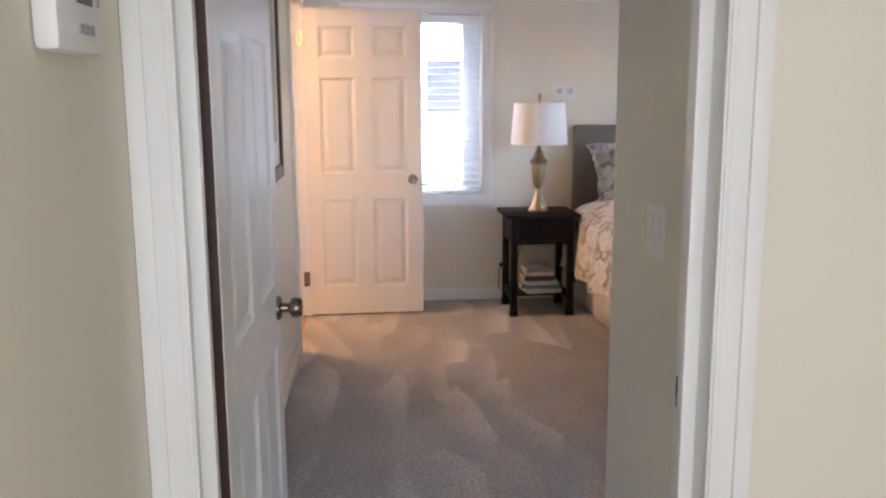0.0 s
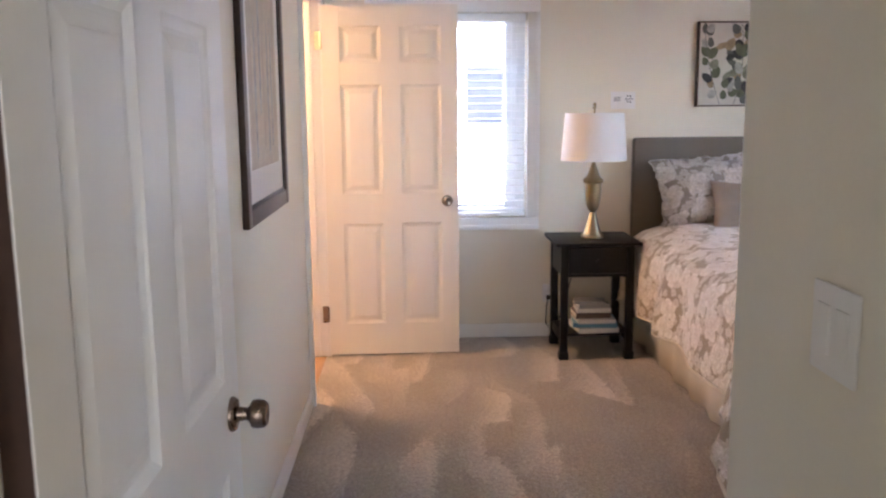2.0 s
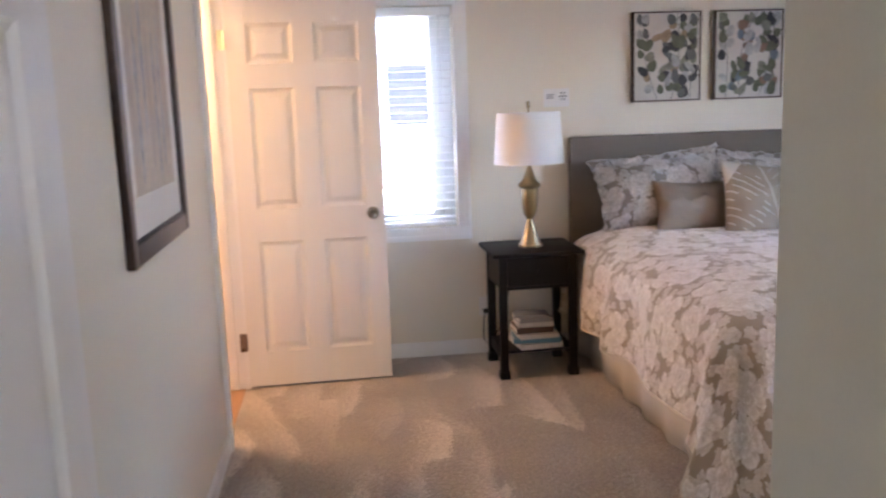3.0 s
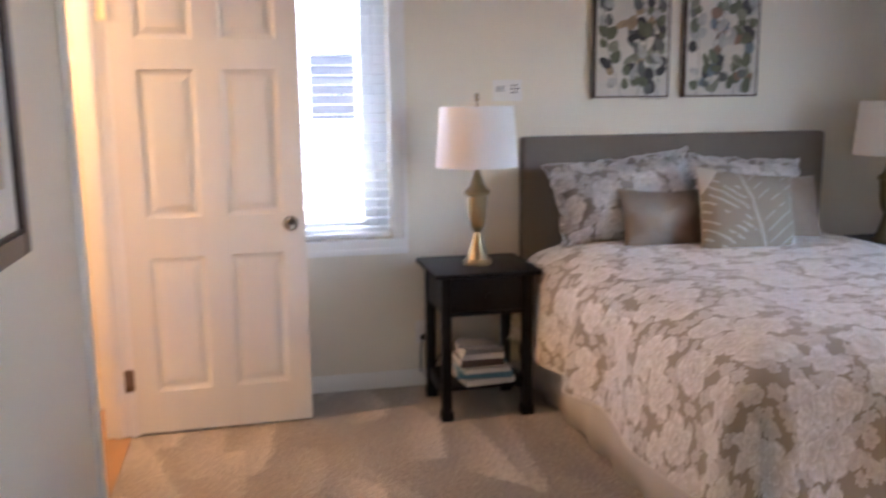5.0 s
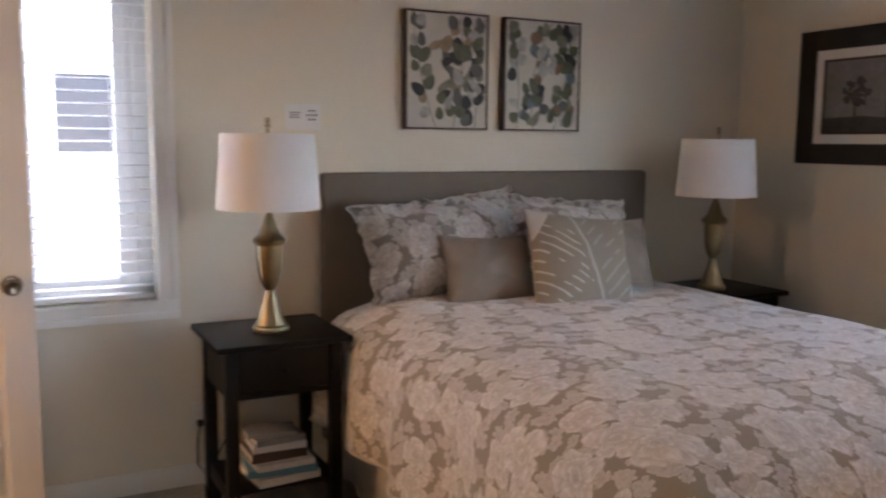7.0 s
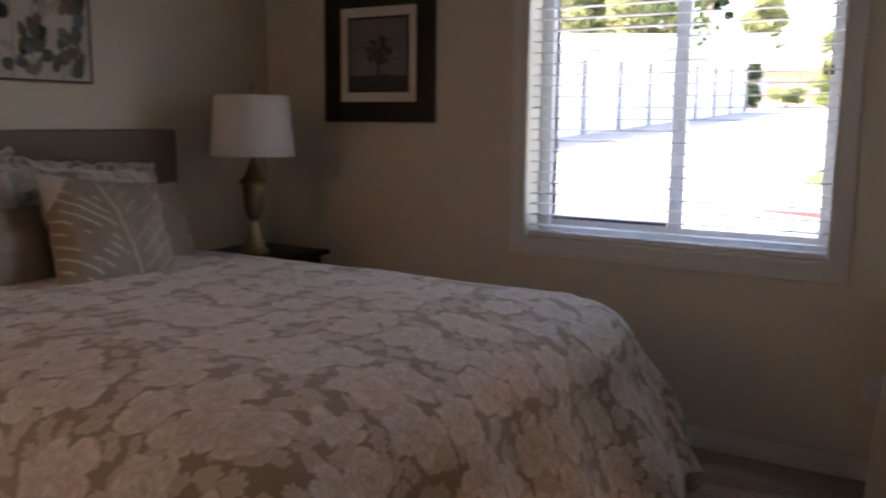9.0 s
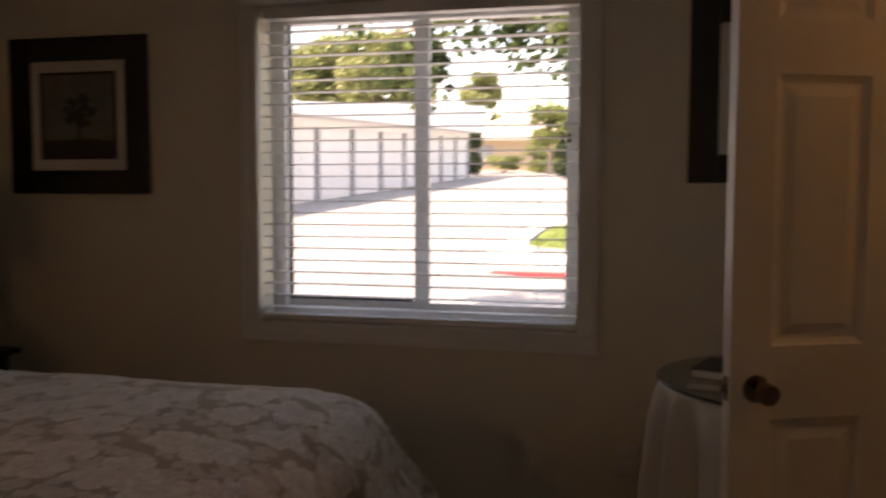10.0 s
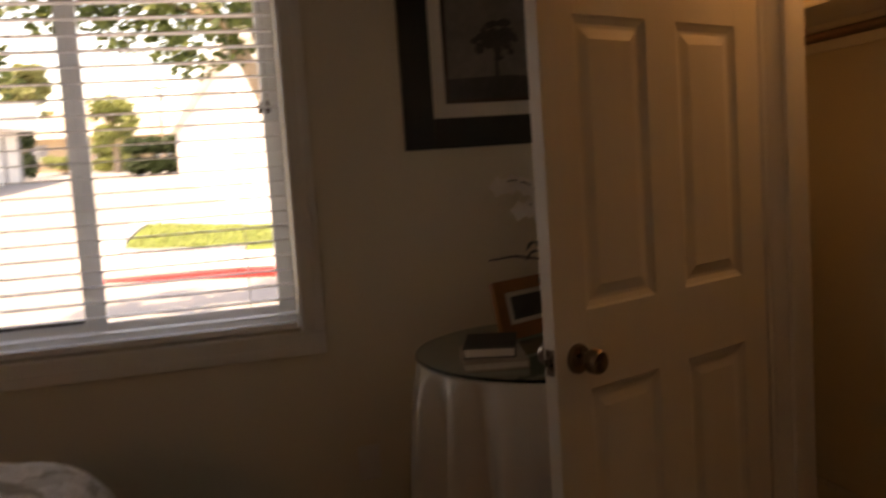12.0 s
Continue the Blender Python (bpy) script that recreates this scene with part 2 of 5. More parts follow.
def floral(name, ground, pattern, size):
    """Woven cloth with large many-petalled flowers, leaves between them and fine veins, laid out on the cloth's own UV."""
    m, t, b = nodes_of(name)
    uv = where(t, "UV")
    wob = add(t, "ShaderNodeTexNoise", Scale=7.0 / size * 0.3, Detail=3.0)
    t.links.new(uv, wob.inputs["Vector"])
    v = t.nodes.new("ShaderNodeVectorMath")
    v.operation = 'MULTIPLY_ADD'
    t.links.new(wob.outputs["Color"], v.inputs[0])
    v.inputs[1].default_value = (size * 0.46, size * 0.46, 0)
    t.links.new(uv, v.inputs[2])

    def blossom(scale, petals, reach, shift):
        mp = add(t, "ShaderNodeMapping")
        mp.inputs["Location"].default_value = shift
        mp.inputs["Scale"].default_value = (scale, scale, scale)
        t.links.new(v.outputs[0], mp.inputs[0])
        vor = add(t, "ShaderNodeTexVoronoi", Scale=1.0, Randomness=0.75)
        vor.voronoi_dimensions = '2D'
        t.links.new(mp.outputs[0], vor.inputs["Vector"])
        d = t.nodes.new("ShaderNodeVectorMath")
        d.operation = 'SUBTRACT'
        t.links.new(mp.outputs[0], d.inputs[0])
        t.links.new(vor.outputs["Position"], d.inputs[1])
        s = t.nodes.new("ShaderNodeSeparateXYZ")
        t.links.new(d.outputs[0], s.inputs[0])
        c = t.nodes.new("ShaderNodeSeparateColor")
        t.links.new(vor.outputs["Color"], c.inputs[0])
        ang = op(t, 'ADD', op(t, 'ARCTAN2', s.outputs[1], s.outputs[0]), op(t, 'MULTIPLY', c.outputs[0], 6.28))
        r = vor.outputs["Distance"]
        reach_here = op(t, 'ADD', reach * 0.85, op(t, 'MULTIPLY', c.outputs[1], reach * 0.4))

        def layer(size_of, turn, lobes):
            """One whorl of rounded petals: how far inside it lies, and its pale rim and folds between petals."""
            lobe = op(t, 'ABSOLUTE', op(t, 'COSINE', op(t, 'ADD', op(t, 'MULTIPLY', ang, lobes), turn)))
            lobe = op(t, 'POWER', lobe, 0.6)
            edge = op(t, 'MULTIPLY', op(t, 'ADD', 0.62, op(t, 'MULTIPLY', lobe, 0.38)), op(t, 'MULTIPLY', reach_here, size_of))
            q = op(t, 'DIVIDE', r, edge)
            inside = op(t, 'MINIMUM', op(t, 'MAXIMUM', op(t, 'MULTIPLY', op(t, 'SUBTRACT', 1.0, q), 9.0), 0.0), 1.0)
            rim = op(t, 'POWER', op(t, 'MINIMUM', q, 1.0), 2.0)
            thread = op(t, 'ABSOLUTE', op(t, 'SINE', op(t, 'MULTIPLY', ang, lobes * 4)))
            look_of = op(t, 'MULTIPLY', op(t, 'ADD', 0.36, op(t, 'MULTIPLY', rim, 0.64)), op(t, 'ADD', 0.55, op(t, 'ADD', op(t, 'MULTIPLY', lobe, 0.25), op(t, 'MULTIPLY', thread, 0.2))))
            return inside, look_of
        in_a, look_a = layer(1.0, 0.0, petals)
        in_b, look_b = layer(0.62, 0.8, petals)
        in_c, look_c = layer(0.30, 0.3, petals - 1)
        body = op(t, 'ADD', op(t, 'MULTIPLY', look_a, op(t, 'SUBTRACT', 1.0, in_b)), op(t, 'MULTIPLY', look_b, in_b))
        body = op(t, 'ADD', op(t, 'MULTIPLY', body, op(t, 'SUBTRACT', 1.0, in_c)), op(t, 'MULTIPLY', look_c, in_c))
        return op(t, 'MULTIPLY', in_a, body)

    big = blossom(1 / size, 2.5, 0.47, (0, 0, 0))
    small = blossom(1.9 / size, 2.5, 0.33, (3.3, 1.7, 0))
    sprig = blossom(2.7 / size, 3.5, 0.40, (7.1, 5.2, 0))
    amount = op(t, 'MAXIMUM', op(t, 'MAXIMUM', big, op(t, 'MULTIPLY', small, 0.72)), op(t, 'MULTIPLY', sprig, 0.7))
    weave = noisy(t, uv, 420, 2)
    amount = op(t, 'MULTIPLY', amount, op(t, 'ADD', 0.60, op(t, 'MULTIPLY', noisy(t, uv, 9 / size, 4), 1.1)))
    amount = op(t, 'ADD', amount, op(t, 'MULTIPLY', op(t, 'SUBTRACT', weave, 0.5), 0.25))
    amount = op(t, 'MINIMUM', op(t, 'MAXIMUM', amount, 0.0), 1.0)
    t.links.new(mix(t, amount, ground, pattern), b.inputs["Base Color"])
    b.inputs["Roughness"].default_value = 0.8
    b.inputs["Sheen Weight"].default_value = 0.5
    bump(t, b, op(t, 'ADD', op(t, 'MULTIPLY', weave, 0.5), op(t, 'ADD', amount, noisy(t, uv, 14, 3))), 0.35, 0.004)
    return m


COMFORTER = floral("floral_comforter_cloth", (0.38, 0.315, 0.235), (0.96, 0.93, 0.90), 0.165)
SHAM = floral("floral_sham_cloth", (0.27, 0.235, 0.205), (0.76, 0.72, 0.70), 0.17)

# cushion printed with one large leaf
LEAFPRINT, t, b = nodes_of("leaf_print_cloth")
s = t.nodes.new("ShaderNodeSeparateXYZ")
t.links.new(where(t, "UV"), s.inputs[0])
uu = op(t, 'SUBTRACT', s.outputs[0], op(t, 'MULTIPLY', s.outputs[1], -0.28))
au = op(t, 'ABSOLUTE', uu)
rib = op(t, 'LESS_THAN', au, 0.007)
veins = op(t, 'FRACT', op(t, 'MULTIPLY', op(t, 'SUBTRACT', s.outputs[1], op(t, 'MULTIPLY', op(t, 'POWER', au, 0.8), 0.55)), 19.0))
vein = op(t, 'MULTIPLY', op(t, 'LESS_THAN', op(t, 'ABSOLUTE', op(t, 'SUBTRACT', veins, 0.5)), 0.10), op(t, 'GREATER_THAN', noisy(t, where(t, "UV"), 9, 1), 0.47))
vein = op(t, 'MULTIPLY', vein, op(t, 'GREATER_THAN', au, 0.03))
corner = op(t, 'GREATER_THAN', op(t, 'ADD', op(t, 'MULTIPLY', s.outputs[1], 0.8), op(t, 'MULTIPLY', uu, -0.8)), 0.245)
low = op(t, 'GREATER_THAN', op(t, 'ADD', op(t, 'MULTIPLY', s.outputs[1], -1.0), op(t, 'MULTIPLY', uu, 1.0)), 0.30)
line = op(t, 'MAXIMUM', op(t, 'MAXIMUM', op(t, 'MULTIPLY', rib, 0.5), op(t, 'MULTIPLY', vein, op(t, 'SUBTRACT', 0.8, op(t, 'MULTIPLY', op(t, 'GREATER_THAN', uu, 0.0), 0.5)))), op(t, 'MAXIMUM', corner, low))
t.links.new(mix(t, line, (0.34, 0.285, 0.215), (0.70, 0.66, 0.60)), b.inputs["Base Color"])
b.inputs["Roughness"].default_value = 0.7
bump(t, b, noisy(t, where(t, "UV"), 300, 2), 0.3, 0.002)

# misty photograph
PHOTO = plain("misty_photo_print", (0.20, 0.19, 0.185), 0.35, vary=0.35, big=5, fine=30, relief=0)
PHOTODARK = plain("dark_photo_print", (0.06, 0.057, 0.057), 0.35, vary=0.4, big=16, fine=60, relief=0)
BEIGEART = plain("beige_art_print", (0.50, 0.42, 0.32), 0.5, vary=0.25, big=6, fine=60, relief=0)


# ---- building blocks ----
def cuboid(bm, lo, hi, bevel=0.0, m=None):
    vs = bmesh.ops.create_cube(bm, size=1.0)["verts"]
    for v in vs:
        v.co = Vector([lo[i] + (v.co[i] + 0.5) * (hi[i] - lo[i]) for i in range(3)])
    if bevel:
        es = list({e for v in vs for e in v.link_edges})
        out = bmesh.ops.bevel(bm, geom=es, offset=bevel, segments=2, profile=0.6, affect='EDGES')
        vs = list({v for f in out["faces"] for v in f.verts} | {v for v in vs if v.is_valid})
    if m is not None:
        bmesh.ops.transform(bm, matrix=m, verts=vs)
    return vs


def lathe(bm, profile, segs=28, m=None):
    """A turned body from (radius, height) pairs."""
    rings = []
    for r, z in profile:
        ring = []
        for i in range(segs):
            a = 2 * math.pi * i / segs
            p = Vector((max(r, 1e-4) * math.cos(a), max(r, 1e-4) * math.sin(a), z))
            ring.append(bm.verts.new(m @ p if m is not None else p))
        rings.append(ring)
    for a, b in zip(rings, rings[1:]):
        for i in range(segs):
            bm.faces.new((a[i], a[(i + 1) % segs], b[(i + 1) % segs], b[i]))
    bm.faces.new(list(reversed(rings[0])))
    bm.faces.new(rings[-1])


def tube(bm, points, radii, segs=8):
    """A tapered round limb or cord along points."""
    rings = []
    for i, p in enumerate(points):
        p = Vector(p)
        d = (Vector(points[min(i + 1, len(points) - 1)]) - Vector(points[max(i - 1, 0)])).normalized()
        side = d.orthogonal().normalized()
        other = d.cross(side)
        r = radii[i] if isinstance(radii, (list, tuple)) else radii
        rings.append([bm.verts.new(p + r * (math.cos(2 * math.pi * k / segs) * side + math.sin(2 * math.pi * k / segs) * other)) for k in range(segs)])
    for a, b in zip(rings, rings[1:]):
        # match the ring's start to avoid twists
        j = min(range(segs), key=lambda k: (b[k].co - a[0].co).length)
        for i in range(segs):
            bm.faces.new((a[i], a[(i + 1) % segs], b[(i + 1 + j) % segs], b[(i + j) % segs]))
    bm.faces.new(list(reversed(rings[0])))
    bm.faces.new(rings[-1])


def mesh_of(name, bm, material, smooth=False):
    bmesh.ops.recalc_face_normals(bm, faces=bm.faces)
    me = bpy.data.meshes.new(name)
    bm.to_mesh(me)
    bm.free()
    me.materials.append(material)
    if smooth:
        for p in me.polygons:
            p.use_smooth = True
        me.set_sharp_from_angle(angle=radians(40))
    return me


def part(name, bm, material, parent, label="", smooth=False, category=""):
    ob = new(name, mesh_of(name, bm, material, smooth))
    ob.parent = parent
    if label:
        tagged(ob, label)
    return ob


def thing(name, label, category, at=None, kind="", group=""):
    ob = new(name)
    ob.empty_display_size = 0.1
    if at is not None:
        ob.matrix_world = at
    return tagged(ob, label, category, group, kind)


def solid(name, boxes, material, label, category, kind="structure", bevel=0.0):
    bm = bmesh.new()
    for lo, hi in boxes:
        cuboid(bm, lo, hi, bevel)
    return tagged(new(name, mesh_of(name, bm, material)), label, category, "", kind)


def box_part(name, lo, hi, material, parent, label="", bevel=0.0, m=None):
    bm = bmesh.new()
    cuboid(bm, lo, hi, bevel, m)
    return part(name, bm, material, parent, label, smooth=bevel > 0)


# ---- the rooms ----
H = 2.44
LEFT, FAR, RIGHT, NEAR = -0.44, 6.235, 3.88, 2.25
WALLNOTE = "cream painted plaster wall"
solid("floor", [((-0.50, -2.1, -0.10), (RIGHT, 6.235, 0.0))], CARPET, "taupe carpet with vacuum strokes", "floor")
solid("bathroom_floor", [((-2.2, 4.40, -0.10), (-0.452, 6.235, 0.004))], BATHFLOOR, "warm brown wood bathroom floor", "floor")
solid("ceiling", [((-2.32, -2.1, H), (4.08, 6.435, H + 0.1))], CEILING, "off-white painted ceiling", "ceiling")
# Unseen slab; its north eave is added to keep direct sun off window_1.
solid("roof", [((-2.9, -2.6, H + 0.102), (4.30, 7.22, H + 0.25))], ROOFING, "unseen flat roof slab with eaves added to block sun", "roof")


def holed(lo, hi, axis, a0, a1, z0, z1):
    """The boxes of a wall with one opening from a0 to a1 along the axis and z0 to z1 in height."""
    def cut(b0, b1, c0, c1):
        l, h = list(lo), list(hi)
        l[axis], h[axis], l[2], h[2] = b0, b1, c0, c1
        return (tuple(l), tuple(h))
    out = [cut(lo[axis], a0, lo[2], hi[2]), cut(a1, hi[axis], lo[2], hi[2]), cut(a0, a1, z1, hi[2])]
    if z0 > lo[2]:
        out.append(cut(a0, a1, lo[2], z0))
    return out


W1 = (-0.12, 0.80, 0.785, 2.05)     # window in the far wall: x0, x1, z0, z1
W2 = (3.45, 4.70, 0.82, 2.06)       # window in the right wall: y0, y1, z0, z1
solid("wall_north", holed((-2.32, FAR, -0.1), (4.08, FAR + 0.2, H), 0, *W1), WALL, WALLNOTE, "wall")
solid("wall_east", holed((RIGHT, 1.485, -0.1), (RIGHT + 0.2, FAR, H), 1, *W2), WALL, WALLNOTE, "wall")
solid("wall_west", holed((LEFT - 0.12, 1.63, -0.1), (LEFT, FAR, H), 1, 5.012, 5.858, -0.1, 2.098), WALL, WALLNOTE, "wall")
solid("wall_closet", holed((0.64, NEAR - 0.12, -0.1), (RIGHT, NEAR, H), 0, 2.312, 3.158, -0.1, 2.098), WALL, WALLNOTE, "wall")
solid("wall_entry", holed((-0.56, 1.485, -0.1), (RIGHT, 1.63, H), 0, -0.312, 0.615, -0.1, 2.098), WALL, WALLNOTE, "wall")
solid("wall_switch", [((0.64, 1.63, -0.1), (0.76, NEAR - 0.12, H))], WALL, WALLNOTE, "wall")
solid("wall_hall_west", [((-0.56, -2.1, -0.1), (-0.365, 1.485, H))], WALL, WALLNOTE, "wall")
solid("wall_hall_east", [((0.98, -2.1, -0.1), (1.10, 1.485, H))], WALL, WALLNOTE, "wall")
solid("wall_hall_south", holed((-0.56, -2.22, -0.1), (1.10, -2.1, H), 0, -0.15, 0.79, -0.1, 2.06), WALL, WALLNOTE, "wall")
solid("wall_hall_back", [((-0.56, -2.40, -0.1), (1.10, -2.30, H))], WALL, WALLNOTE, "wall")
solid("wall_bath_west", [((-2.32, 4.28, -0.1), (-2.20, FAR, H))], WALL, WALLNOTE, "wall")
solid("wall_bath_south", [((-2.20, 4.28, -0.1), (LEFT - 0.12, 4.40, H))], WALL, WALLNOTE, "wall")


# ---- trim ----
def casing_bar(bm, lo, hi, axis, out, inner):
    """A moulded casing board: flat board, raised outer band and small inner bead. axis: along which it runs; out: (axis, sign) of its face; inner: (axis, sign) towards the opening."""
    cuboid(bm, lo, hi, 0.003)
    for a, b, h in ((0.62, 1.0, 0.007), (0.06, 0.20, 0.004)):
        l, g = list(lo), list(hi)
        ia, isn = inner
        width = hi[ia] - lo[ia]
        if isn > 0:
            l[ia], g[ia] = hi[ia] - b * width, hi[ia] - a * width
        else:
            l[ia], g[ia] = lo[ia] + a * width, lo[ia] + b * width
        oa, osn = out
        if osn > 0:
            l[oa], g[oa] = hi[oa] - 0.002, hi[oa] + h
        else:
            l[oa], g[oa] = lo[oa] - h, lo[oa] + 0.002
        cuboid(bm, l, g, 0.002)


def casing(name, wall_axis, face, sign, a0, a1, z0, z1, width, sill=False, label="white painted wood door casing"):
    """Boards round an opening on the wall whose face lies at 'face' along wall_axis and looks to 'sign'."""
    bm = bmesh.new()
    run = 1 - wall_axis
    th = 0.016
    f0, f1 = (face, face + th) if sign > 0 else (face - th, face)

    def bar(r0, r1, c0, c1, axis, inner):
        lo, hi = [0, 0, c0], [0, 0, c1]
        lo[wall_axis], hi[wall_axis], lo[run], hi[run] = f0, f1, r0, r1
        casing_bar(bm, lo, hi, axis, (wall_axis, sign), inner)
    bar(a0 - width, a0, z0 if not sill else z0, z1, 2, (run, 1))
    bar(a1, a1 + width, z0, z1, 2, (run, -1))
    bar(a0 - width, a1 + width, z1, z1 + width, run, (2, -1))
    if sill:
        bar(a0 - width, a1 + width, z0 - width, z0, run, (2, 1))
    return tagged(new(name, mesh_of(name, bm, TRIM, True)), label, "trim", "", "structure")


def jamb(name, wall_axis, w0, w1, a0, a1, z1, stop, lip=0.012):
    """The lining of a door opening with its stop strip."""
    bm = bmesh.new()
    run = 1 - wall_axis

    def piece(r0, r1, c0, c1, d0, d1):
        lo, hi = [0, 0, c0], [0, 0, c1]
        lo[wall_axis], hi[wall_axis], lo[run], hi[run] = d0, d1, r0, r1
        cuboid(bm, lo, hi, 0.0015)
    piece(a0, a0 + 0.018, 0, z1, w0 - 0.001, w1 + 0.001)
    piece(a1 - 0.018, a1, 0, z1, w0 - 0.001, w1 + 0.001)
    piece(a0, a1, z1 - 0.018, z1, w0 - 0.001, w1 + 0.001)
    s0, s1 = stop
    piece(a0 + 0.017, a0 + 0.018 + lip, 0, z1 - 0.017, s0, s1)
    piece(a1 - 0.018 - lip, a1 - 0.017, 0, z1 - 0.017, s0, s1)
    piece(a0 + 0.02, a1 - 0.02, z1 - 0.03, z1 - 0.017, s0, s1)
    return tagged(new(name, mesh_of(name, bm, TRIM, True)), "white painted door jamb with stop", "trim", "", "structure")


casing("trim_entry_hall", 1, 1.485, -1, -0.286, 0.597, 0.0, 2.082, 0.078)
casing("trim_entry_room", 1, 1.63, 1, -0.300, 0.599, 0.0, 2.084, 0.040)
jamb("trim_entry_jamb", 1, 1.485, 1.63, -0.312, 0.615, 2.098, (1.530, 1.557), 0.026)
casing("trim_bath", 0, LEFT, 1, 5.028, 5.842, 0.0, 2.082, 0.06)
jamb("trim_bath_jamb", 0, LEFT - 0.12, LEFT, 5.012, 5.858, 2.098, (-0.52, -0.485))
casing("trim_closet", 1, NEAR, 1, 2.328, 3.142, 0.0, 2.082, 0.06)
jamb("trim_closet_jamb", 1, NEAR - 0.12, NEAR, 2.312, 3.158, 2.098, (2.17, 2.20))
casing("trim_window_north", 1, FAR, -1, *W1, 0.078, True, "white painted wood window casing")
casing("trim_window_east", 0, RIGHT, -1, *W2, 0.075, True, "white painted wood window casing")


def baseboards():
    bm = bmesh.new()
    def run(lo, hi):
        cuboid(bm, (*lo, 0.0), (*hi, 0.078), 0.003)
        shrink = 0.004
        dx, dy = hi[0] - lo[0], hi[1] - lo[1]
        cuboid(bm, (*lo, 0.078 - 0.001), (hi[0] - (shrink if dx < 0.03 else 0), hi[1] - (shrink if dy < 0.03 else 0), 0.090), 0.002)
    run((LEFT, FAR - 0.013), (RIGHT, FAR))
    run((RIGHT - 0.013, NEAR), (RIGHT, FAR - 0.013))
    run((LEFT, 1.65), (LEFT + 0.013, 4.968))
    run((LEFT, 5.902), (LEFT + 0.013, FAR - 0.013))
    run((0.627, 1.66), (0.64, NEAR + 0.013))
    run((0.64, NEAR), (2.268, NEAR + 0.013))
    run((3.202, NEAR), (RIGHT - 0.013, NEAR + 0.013))
    run((-0.365, -2.1), (-0.352, 1.462))
    run((0.967, -2.1), (0.98, 1.462))
    run((0.76, 1.63), (RIGHT, 1.643))
    return tagged(new("baseboard", mesh_of("baseboard", bm, TRIM, True)), "white moulded wooden baseboard", "baseboard", "", "structure")


baseboards()


# ---- doors ----
def door_leaf(w, h, th, material):
    """Frame of stiles and rails, and the six raised panels, each a mesh of its own."""
    s, mid = 0.128 * w, 0.14 * w
    pw = (w - 2 * s - mid) / 2
    xs = [(s, s + pw), (s + pw + mid, w - s)]
    zs = [(0.093 * h, 0.388 * h), (0.473 * h, 0.781 * h), (0.842 * h, 0.942 * h)]
    bm = bmesh.new()
    cuboid(bm, (0, 0, 0), (s, th, h), 0.0015)
    cuboid(bm, (w - s, 0, 0), (w, th, h), 0.0015)
    levels = [0.0] + [z for pair in zs for z in pair] + [h]
    for z0, z1 in zip(levels[0::2], levels[1::2]):
        cuboid(bm, (s, 0, z0), (w - s, th, z1))
    for z0, z1 in zs:
        cuboid(bm, (xs[0][1], 0, z0), (xs[1][0], th, z1))
    frame_mesh = mesh_of("leaf", bm, material)
    panels = []
    for z0, z1 in zs:
        for x0, x1 in xs:
            bm = bmesh.new()
            for side in (0, 1):
                loops = []
                for inset, depth in ((0.0, 0.0), (0.006, 0.004), (0.018, 0.0085), (0.026, 0.0085), (0.050, 0.0025), (0.056, 0.0025)):
                    y = depth if side == 0 else th - depth
                    loops.append([bm.verts.new((x, y, z)) for x, z in ((x0 + inset, z0 + inset), (x1 - inset, z0 + inset), (x1 - inset, z1 - inset), (x0 + inset, z1 - inset))])
                for a, b in zip(loops, loops[1:]):
                    for i in range(4):
                        bm.faces.new((a[i], a[(i + 1) % 4], b[(i + 1) % 4], b[i]))
                bm.faces.new(loops[-1])
            me = bpy.data.meshes.new("panel")
            bmesh.ops.recalc_face_normals(bm, faces=bm.faces)
            bm.to_mesh(me)
            bm.free()
            me.materials.append(material)
            panels.append(me)
    return frame_mesh, panels


def knob_profile():
    return [(0.0, 0.0), (0.033, 0.0), (0.033, 0.004), (0.029, 0.010), (0.014, 0.012), (0.012, 0.030), (0.016, 0.034), (0.026, 0.040), (0.0275, 0.050), (0.026, 0.062), (0.021, 0.067), (0.017, 0.066), (0.0, 0.065)]


def door(name, label, at, w, metal, kz, hinges=True, latch=False, leaf_w=0.012, upper=BRONZE, h=2.045, th=0.035):
    root = thing(name, label, "door", at, "structure")
    me, panels = door_leaf(w, h, th, DOOR)
    leaf = new("leaf", me)
    leaf.parent = root
    for p in panels:
        ob = new("panel", p)
        ob.parent = leaf
    kx = w - 0.066
    for sgn, y in ((1, 0.0), (-1, th)):
        bm = bmesh.new()
        lathe(bm, knob_profile(), 24, pose(kx, y, kz, 90 * sgn))
        part("knob", bm, metal, root, "round metal door knob", True)
    box_part("latch_plate", (w - 0.001, 0.006, kz - 0.028), (w + 0.0015, th - 0.006, kz + 0.028), metal, root)
    if latch:
        box_part("latch_bolt", (w + 0.001, 0.012, kz - 0.008), (w + 0.012, th - 0.012, kz + 0.008), NICKEL, root, "steel latch bolt", 0.002)
    if hinges:
        for z in (0.25, h - 0.2):
            bm = bmesh.new()
            lathe(bm, [(0.0, z - 0.045), (0.006, z - 0.045), (0.006, z + 0.045), (0.0, z + 0.045)], 10, pose(-0.006, -0.004, 0))
            cuboid(bm, (-0.004, 0.0, z - 0.044), (-0.001, th - 0.004, z + 0.044))
            cuboid(bm, (-leaf_w, -0.003, z - 0.05), (-0.004, -0.0005, z + 0.05))
            part("hinge", bm, upper if z > 1 else BRONZE, root, "worn metal butt hinge", False)
    return root


